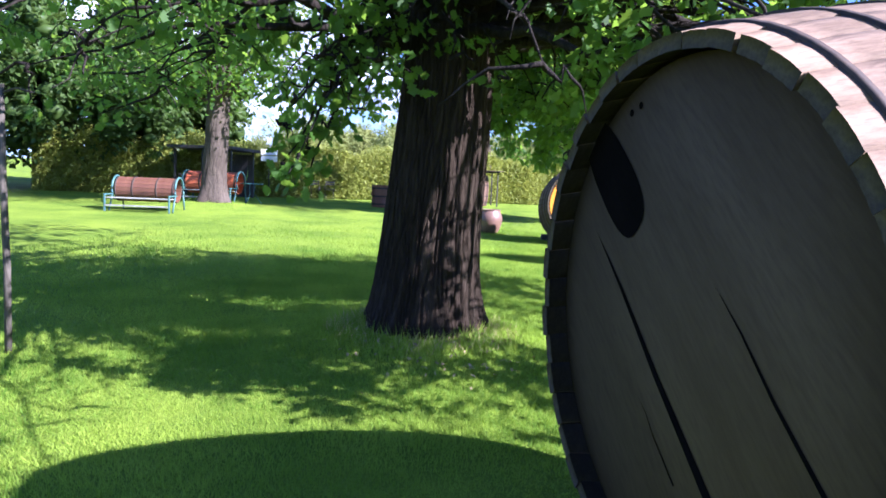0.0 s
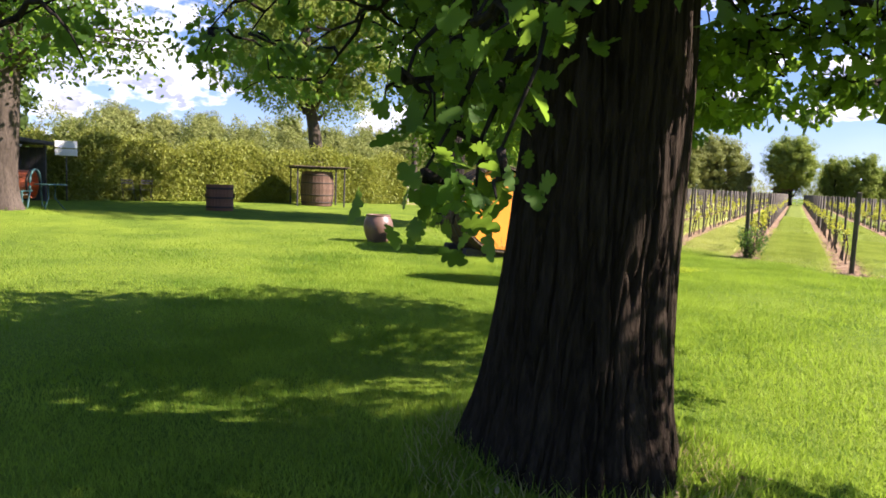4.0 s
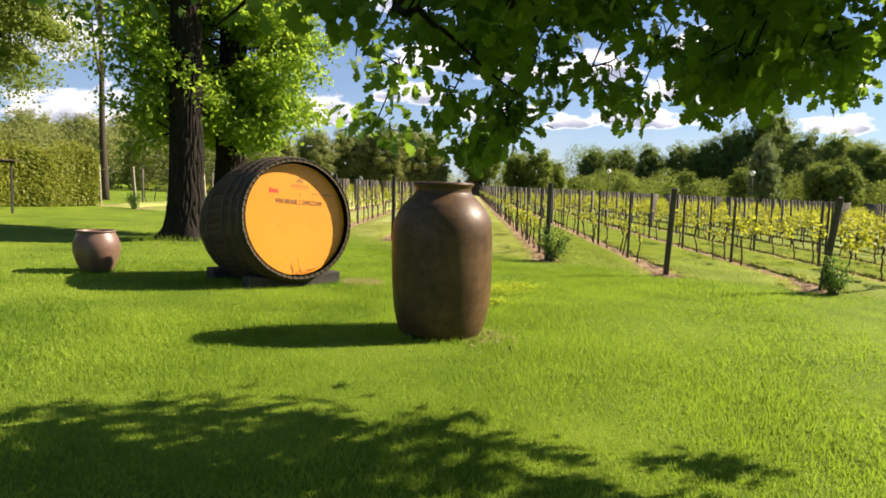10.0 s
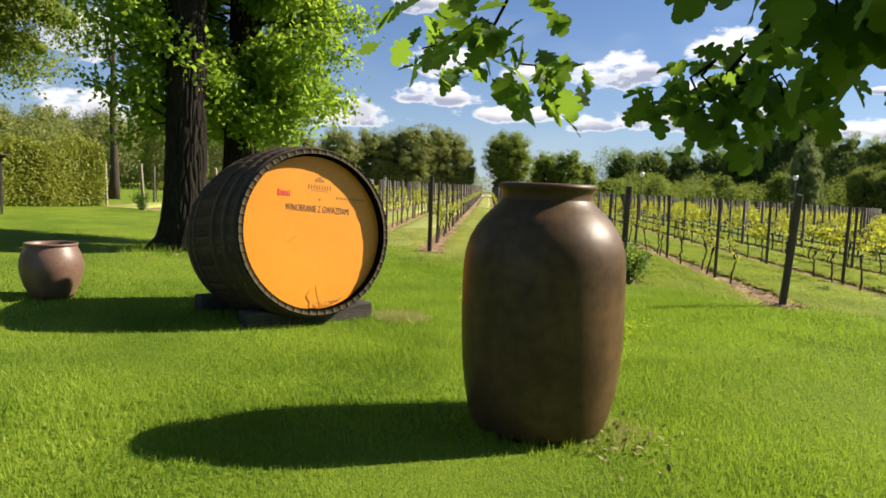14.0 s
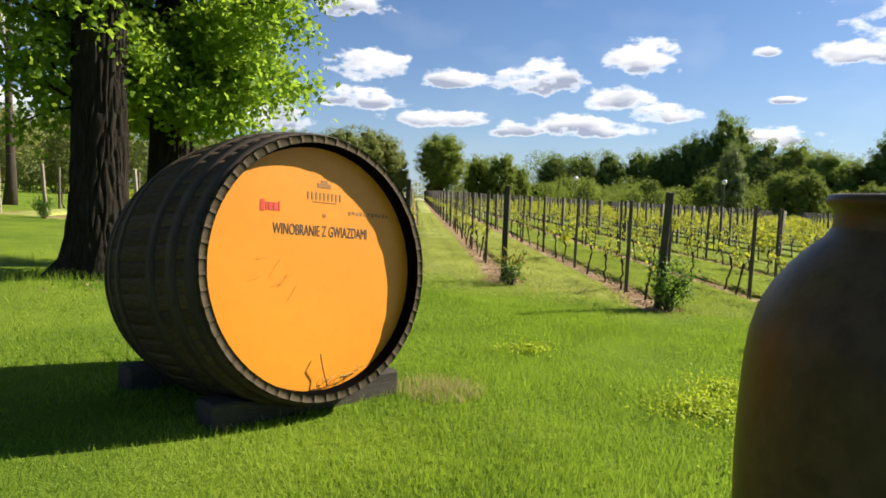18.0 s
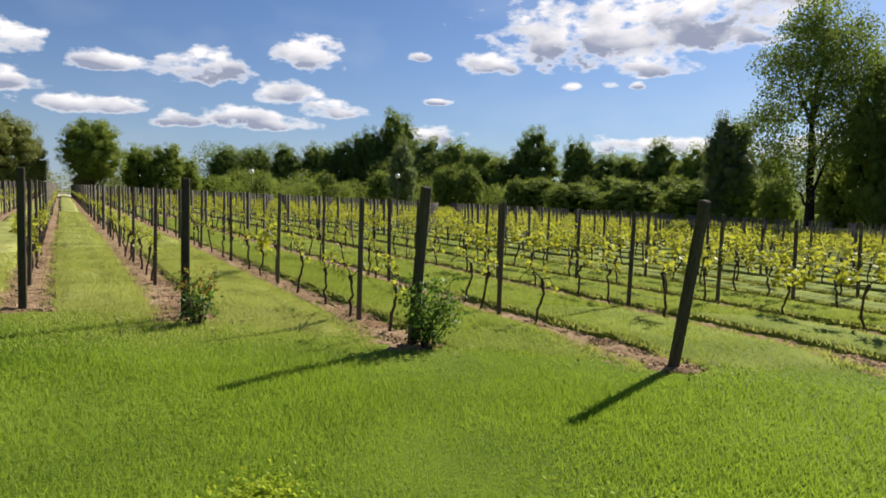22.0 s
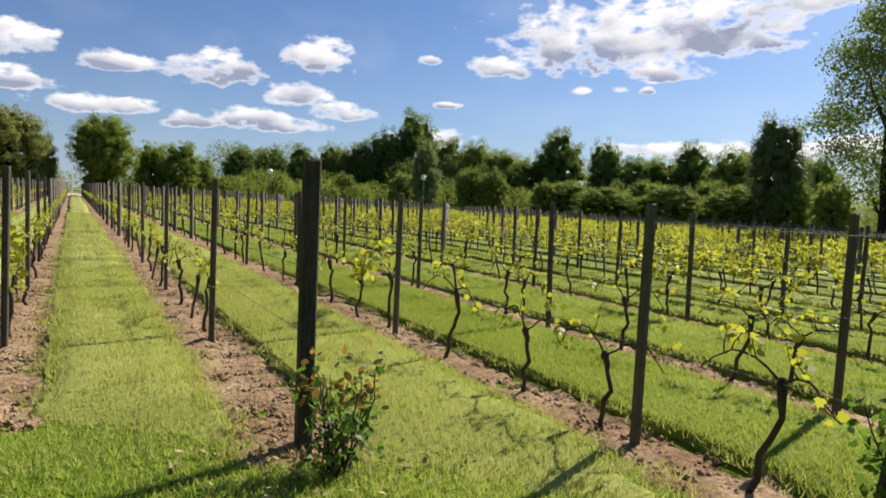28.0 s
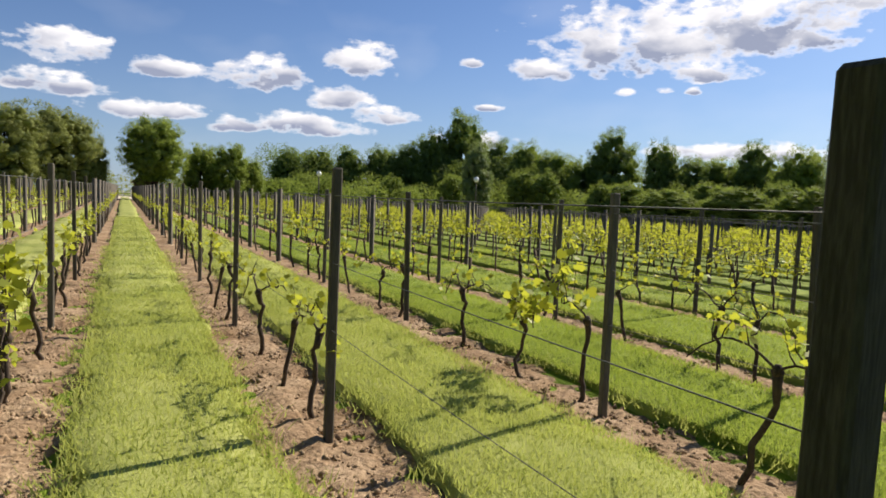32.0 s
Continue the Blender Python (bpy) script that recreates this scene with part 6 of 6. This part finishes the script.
# bushes at the row ends
def rose_bush(m, h, w, seed, n, leafmat, label, red=0):
    rg = np.random.default_rng(seed)
    t = thing("rose_bush", m, label, "bush", "row end bushes")
    pts = []
    for i in range(16):
        az, r = rg.uniform(0, 6.28), rg.uniform(0.2, 1.0) * w
        e = np.array([r * math.cos(az), r * math.sin(az), h * rg.uniform(0.55, 1.05)])
        S = wander((rg.uniform(-0.06, 0.06), rg.uniform(-0.06, 0.06), -0.03), e, 8, 0, rg, 0.025)
        part("stem", tube("stem", S, np.linspace(0.009, 0.003, 8), 5), M_VINEWOOD, t)
        k = n // 16
        q = S[rg.integers(2, 8, k)] + rg.normal(size=(k, 3)) * np.array([0.06, 0.06, 0.05])
        pts.append(q)
    pts = np.vstack(pts)
    part("foliage", leaves("foliage", pts, 0.054, rg, OVAL_OUT, droop=0.1), leafmat, t)
    if red:
        top = pts[np.argsort(-pts[:, 2])[:red]]
        tagged(part("young_growth", leaves("young_growth", top + rg.normal(size=top.shape) * 0.02, 0.06, rg, OVAL_OUT), M_REDLEAF, t, "reddish young rose leaves"), kind="stuff")
    return t


def at_row_end(k, da=-0.25, db=0.05):
    b = ROWS_B[k + 7]
    x, y = ab(row_start(b) + da, b + db)
    return on_ground(x, y)


rose_bush(at_row_end(1, -0.42), 0.56, 0.28, 1, 340, M_BUSHLEAF, "sparse rose bush with reddish young leaves by a post", 70)
rose_bush(at_row_end(2, -0.14, 0.10), 0.76, 0.36, 2, 1150, M_BUSHLEAF, "dense dark green rose bush against an end post")
rose_bush(at_row_end(4, -0.35), 0.65, 0.24, 3, 900, M_BUSHLEAF, "green rose bush at the end of a vine row")
rose_bush(at_row_end(-1, -0.3), 0.6, 0.24, 4, 700, M_BUSHLEAF, "green rose bush at the end of a vine row")
rose_bush(at_row_end(-4, -0.3), 0.7, 0.35, 5, 900, M_BUSHLEAF, "green rose bush at the end of a vine row")
rose_bush(at_row_end(-6, -0.3), 0.7, 0.35, 6, 900, M_BUSHLEAF, "green rose bush at the end of a vine row")


# clods along the nearest rows
def clods(name, n, seed, b_lo, b_hi, span):
    rg = np.random.default_rng(seed)
    T = np.array([(1, 0, 0), (-1, 0, 0), (0, 1, 0), (0, -1, 0), (0, 0, 1), (0, 0, -1)], float)
    F = np.array([(0, 2, 4), (2, 1, 4), (1, 3, 4), (3, 0, 4), (2, 0, 5), (1, 2, 5), (3, 1, 5), (0, 3, 5)])
    rows = [b for b in ROWS_B if b_lo < b < b_hi]
    bs = np.array(rows)[rg.integers(0, len(rows), n)]
    aa = np.array([row_start(b) for b in bs]) - 0.2 + span * rg.random(n) ** 1.3
    p = aa[:, None] * ROW + (bs + rg.normal(size=n) * 0.15)[:, None] * PER
    s = rg.uniform(0.005, 0.014, n) * rg.choice([1, 1, 1, 2.2], n)
    V = np.stack([p[:, 0], p[:, 1], ground_z(p[:, 0], p[:, 1]) + 0.02], -1)[:, None] + s[:, None, None] * (T[None] * rg.uniform(0.6, 1.3, (n, 6, 1)) + rg.normal(size=(n, 6, 3)) * 0.15)
    FF = (F[None] + 6 * np.arange(n)[:, None, None]).reshape(-1, 3)
    return solid(name, grid_mesh(name, V.reshape(-1, 3), FF), M_CLOD, pose(0, 0, 0), "loose crumbs and clods of brown soil under the vines", "soil", kind="stuff")


clods("soil_clods", 14000, 41, -9, 1, 12.0)

# ---- grass ----
LAWN_LINE = [(0.0, 1.0), (-0.6, 4.5), (-1.2, 7.6), (0.5, 10.0), (2.2, 12.0), (3.6, 14.2), (6.2, 15.6), (8.8, 17.2), (10.8, 19.2), (13.0, 21.5), (16.0, 24.0)]


def near_line(P):
    L = np.array(LAWN_LINE)
    best = np.full(len(P), 1e9)
    for p, q in zip(L[:-1], L[1:]):
        t = np.clip(((P - p) @ (q - p)) / ((q - p) @ (q - p)), 0, 1)
        best = np.minimum(best, np.linalg.norm(P - (p + t[:, None] * (q - p)), axis=1))
    return best


def row_mask(P, half=0.36):
    """True where a point is clear of the soil under the vines."""
    a, b = P @ ROW, P @ PER
    rows = np.array(ROWS_B)
    k = np.abs(b[:, None] - rows[None]).argmin(1)
    starts = np.array([row_start(q) for q in ROWS_B])
    inside = (a > starts[k] - 0.2) & (np.abs(b - rows[k]) < half)
    return ~inside


def blades(name, P, h, wdt, rg, material, label, lean=0.45, lift=0.0):
    n = len(P)
    z = ground_z(P[:, 0], P[:, 1]) - 0.006 + lift
    az = rg.uniform(0, 6.28, n)
    tip = rg.normal(size=(n, 2)) * lean * h[:, None]
    dx, dy = np.cos(az) * wdt, np.sin(az) * wdt
    V = np.zeros((n, 3, 3))
    V[:, 0] = np.stack([P[:, 0] - dx, P[:, 1] - dy, z], -1)
    V[:, 1] = np.stack([P[:, 0] + dx, P[:, 1] + dy, z], -1)
    V[:, 2] = np.stack([P[:, 0] + tip[:, 0], P[:, 1] + tip[:, 1], z + h], -1)
    return solid(name, grid_mesh(name, V.reshape(-1, 3), np.arange(3 * n).reshape(n, 3)), material, pose(0, 0, 0), label, "grass", kind="stuff")


rg = np.random.default_rng(21)
P = np.column_stack([rg.uniform(-7, 20, 3600000), rg.uniform(-1, 28, 3600000)])
dl = near_line(P)
keep = (rg.random(len(P)) < np.clip(np.exp(-np.maximum(dl - 1.4, 0) / 1.8), 0, 1)) & row_mask(P)
P, dl = P[keep], dl[keep]
patch = 0.5 + 0.5 * np.sin(P[:, 0] * 1.7 + 2 * np.sin(P[:, 1] * 0.9)) * np.sin(P[:, 1] * 1.3 + P[:, 0] * 0.4)
a, b = P @ ROW, P @ PER
rel = a - np.interp(b, sorted(ROWS_B), [row_start(q) for q in sorted(ROWS_B)])
lane = rel > np.interp(b, (-5.6, -3.6), (-2.8, -0.6)) + np.interp(b, (-5.6, -3.6), (3.4, 1.6)) * rg.random(len(P))
for pale in (True, False):
    on = lane & ((b < -4.6 + 0.5 * rg.normal(size=len(P))) == pale)
    blades("lane_grass", P[on], 0.024 + 0.040 * rg.random(on.sum()) ** 1.5, 0.0030 + 0.0007 * np.clip(dl[on], 0, 5), rg, M_LANEGRASS if pale else M_LANEGREEN, "paler longer grass between the vine rows" if pale else "green mown grass between the vine rows", 0.5, lane_lift(np.maximum(rel[on], 0)) - 0.004)
P, dl, patch = P[~lane], dl[~lane], patch[~lane]
n = 230000
bl = rg.uniform(-8.3, 4.5, n)
al = 4 + 30 * rg.random(n) ** 1.5
Q = (np.interp(bl, sorted(ROWS_B), [row_start(q) for q in sorted(ROWS_B)]) + al)[:, None] * ROW + bl[:, None] * PER
Q = Q[row_mask(Q)]
for pale in (True, False):
    T = Q[(Q @ PER < -4.5) == pale]
    blades("lane_grass", T, 0.024 + 0.040 * rg.random(len(T)) ** 1.5, 0.0035 + 0.0007 * np.clip(near_line(T), 0, 14), rg, M_LANEGRASS if pale else M_LANEGREEN, "pale grass along the lane between the vines" if pale else "green grass along the lanes between the vines", 0.5, 0.099)
blades("grass", P, (0.028 + 0.032 * rg.random(len(P)) ** 1.3) * (0.65 + 0.7 * patch), 0.0030 + 0.0007 * np.clip(dl, 0, 5), rg, M_GRASS, "short mown green grass of the lawn")


# ragged tufts along the edges of the soil, and weeds in it
rows = [b for b in ROWS_B if -11 < b < 8]
n = 52000
bs = np.array(rows)[rg.integers(0, len(rows), n)]
al = 16.0 * rg.random(n) ** 1.4
aw = np.array([row_start(b) for b in bs]) + al
off = rg.choice([-1, 1], n) * (0.39 + 0.07 * rg.normal(size=n) + 0.05 * np.sin(aw * 4.1 + bs) + 0.05 * np.sin(aw * 9.7 + 2 * bs))
inner = rg.random(n) < 0.07
clump = np.sin(aw * 3.3 + bs * 5) * np.sin(aw * 1.27 + bs) > 0.25
off = np.where(inner & clump, off * 0.5, off)
E = aw[:, None] * ROW + (bs + off)[:, None] * PER
blades("verge_grass", E, 0.025 + 0.07 * rg.random(n) ** 2, 0.0035 + 0.0006 * np.clip(near_line(E), 0, 6), rg, M_LANEGRASS, "uneven tufts of pale grass along the soil under the vines", 0.6, 0.075 * np.clip(al, 0, 1))


def tuft(n, x, y, r0, r1, h, seed):
    rg = np.random.default_rng(seed)
    w, r = rg.uniform(0, 6.28, n), rg.uniform(r0, r1, n)
    return np.column_stack([x + r * np.cos(w), y + r * np.sin(w)]), h * rg.uniform(0.5, 1.2, n)


TUFTS = [(2600, OAK[0], OAK[1], 0.50, 1.05, 0.12), (700, JAR[0], JAR[1], 0.40, 0.60, 0.09), (1600, 4.15, 23.0, 0.45, 1.2, 0.16), (500, -7.45, 22.85, 0.5, 1.2, 0.1), (300, 1.25, 19.1, 0.28, 0.42, 0.07), (900, 3.3, 16.3, 0.2, 1.2, 0.09), (500, 4.2, 16.45, 0.1, 0.4, 0.09)]
got = [tuft(n, x, y, r0, r1, h, 60 + i) for i, (n, x, y, r0, r1, h) in enumerate(TUFTS)]
TP, TH = np.vstack([g[0] for g in got]), np.concatenate([g[1] for g in got])
blades("long_grass", TP, TH, np.full(len(TP), 0.004), rg, M_GRASS, "longer uncut grass round the trees and vessels", 0.35)
got = [tuft(n, x, y, r0, r1, h, 80 + i) for i, (n, x, y, r0, r1, h) in enumerate([(900, OAK[0], OAK[1], 0.5, 0.9, 0.10), (420, JAR[0] + 0.22, JAR[1] - 0.36, 0.10, 0.36, 0.08), (1700, 4.42, 16.40, 0.02, 0.36, 0.075), (300, 10.2, 20.5, 0.1, 0.45, 0.08)])]
TP, TH = np.vstack([g[0] for g in got]), np.concatenate([g[1] for g in got])
blades("dry_grass", TP, TH, np.full(len(TP), 0.004), rg, M_DRY, "dry straw-coloured grass", 0.6)

# ---- clover and litter ----
rg = np.random.default_rng(51)
cl = []
for x, y, r, n in ((5.8, 14.84, 0.6, 1900), (6.17, 16.84, 0.35, 700), (6.5, 14.95, 0.5, 1100), (5.0, 14.0, 0.4, 500)):
    w, q = rg.uniform(0, 6.28, n), rg.normal(size=n) * r * 0.6
    cl.append(np.column_stack([x + q * np.cos(w), y + q * np.sin(w) * 0.8]))
cl = np.vstack(cl)
cz = ground_z(cl[:, 0], cl[:, 1]) + rg.uniform(0.045, 0.075, len(cl))
solid("clover", leaves("clover", np.column_stack([cl, cz]), 0.030, rg, HEX_OUT, droop=-0.05, face=np.array([0, 0, 1.6])), M_CLOVER, pose(0, 0, 0), "bright yellow-green clover leaves in the lawn", "clover", kind="stuff")
li = []
for x, y, r, n in ((JAR[0] + 0.25, JAR[1] - 0.50, 0.2, 120), (OAK[0] + 0.1, OAK[1] - 0.7, 0.35, 160), (10.25, 20.4, 0.5, 200), (10.3, 17.4, 0.3, 90), (10.6, 14.7, 0.4, 120), (4.2, 22.4, 0.6, 120)):
    li.append(np.column_stack([x + rg.normal(size=n) * r, y + rg.normal(size=n) * r]))
li = np.vstack(li)
solid("leaf_litter", leaves("leaf_litter", np.column_stack([li, ground_z(li[:, 0], li[:, 1]) + 0.012 + 0.015 * rg.random(len(li))]), 0.045, rg, HEX_OUT, droop=0.0, face=np.array([0, 0, 2.0])), M_STRAW, pose(0, 0, 0), "dry brown leaves and straw on the ground", "leaf litter", kind="stuff")

# ---- far end of the lane ----
kiosk = thing("wooden_kiosk", on_ground(*ab(112, -5.2), 43), "small wooden kiosk with a brown hipped roof", "kiosk")
part("body", box(2.4, 2.4, 2.1, 0.02), M_ROOF, kiosk)
bm = bmesh.new()
bmesh.ops.create_cone(bm, segments=4, radius1=2.3, radius2=0.15, depth=1.3, cap_ends=True, matrix=Matrix.Translation((0, 0, 2.75)) @ Matrix.Rotation(radians(45), 4, "Z"))
part("roof", bm, M_RUST, kiosk)
part("window", box(0.9, 0.05, 0.7, 0.004, (0, -1.22, 1.0)), M_GLASS, kiosk)
V = []
for aa in np.linspace(112, 150, 16):
    for bb in (-11.5, -9.6, -7.4, -5.6, -4.6):
        px, py = ab(aa, bb)
        V.append((px, py, gz(px, py) + 0.085 + 0.02 * noise.noise(Vector((px, py, 0)))))
solid("path", grid_mesh("path", V, ring_faces(16, 5, False)), M_SAND, pose(0, 0, 0), "pale sandy path crossing the far end of the grass lane", "path", kind="structure")
fence = thing("white_fence", on_ground(*ab(131, -7.2), -47), "low white fence across the far end of the grass lane", "fence")
for i in range(12):
    part("fence_post", box(0.1, 0.1, 1.2, 0.008, (-6 + 1.1 * i, 0, -0.1)), M_WHITE, fence)
for zz in (0.35, 0.75):
    part("rail", box(12.4, 0.05, 0.12, 0.005, (0, -0.08, zz)), M_WHITE, fence)
for az, dist, h in ((57.0, 88, 3.6), (69.2, 84, 3.9)):
    w = radians(az)
    lp = thing("street_lamp", on_ground(6.0 + dist * math.sin(w), 18.0 + dist * math.cos(w)), "slim lamp post with a white globe beyond the vines", "street lamp", "lamp posts")
    part("pole", tube("pole", [(0, 0, -0.1), (0, 0, h / 2), (0, 0, h + 0.6)], 0.06, 8), M_STAKE, lp)
    part("globe", lathe("globe", [(0.001, h + 0.5), (0.2, h + 0.55), (0.32, h + 0.8), (0.25, h + 1.05), (0.001, h + 1.15)], 20), M_GLOBE, lp)
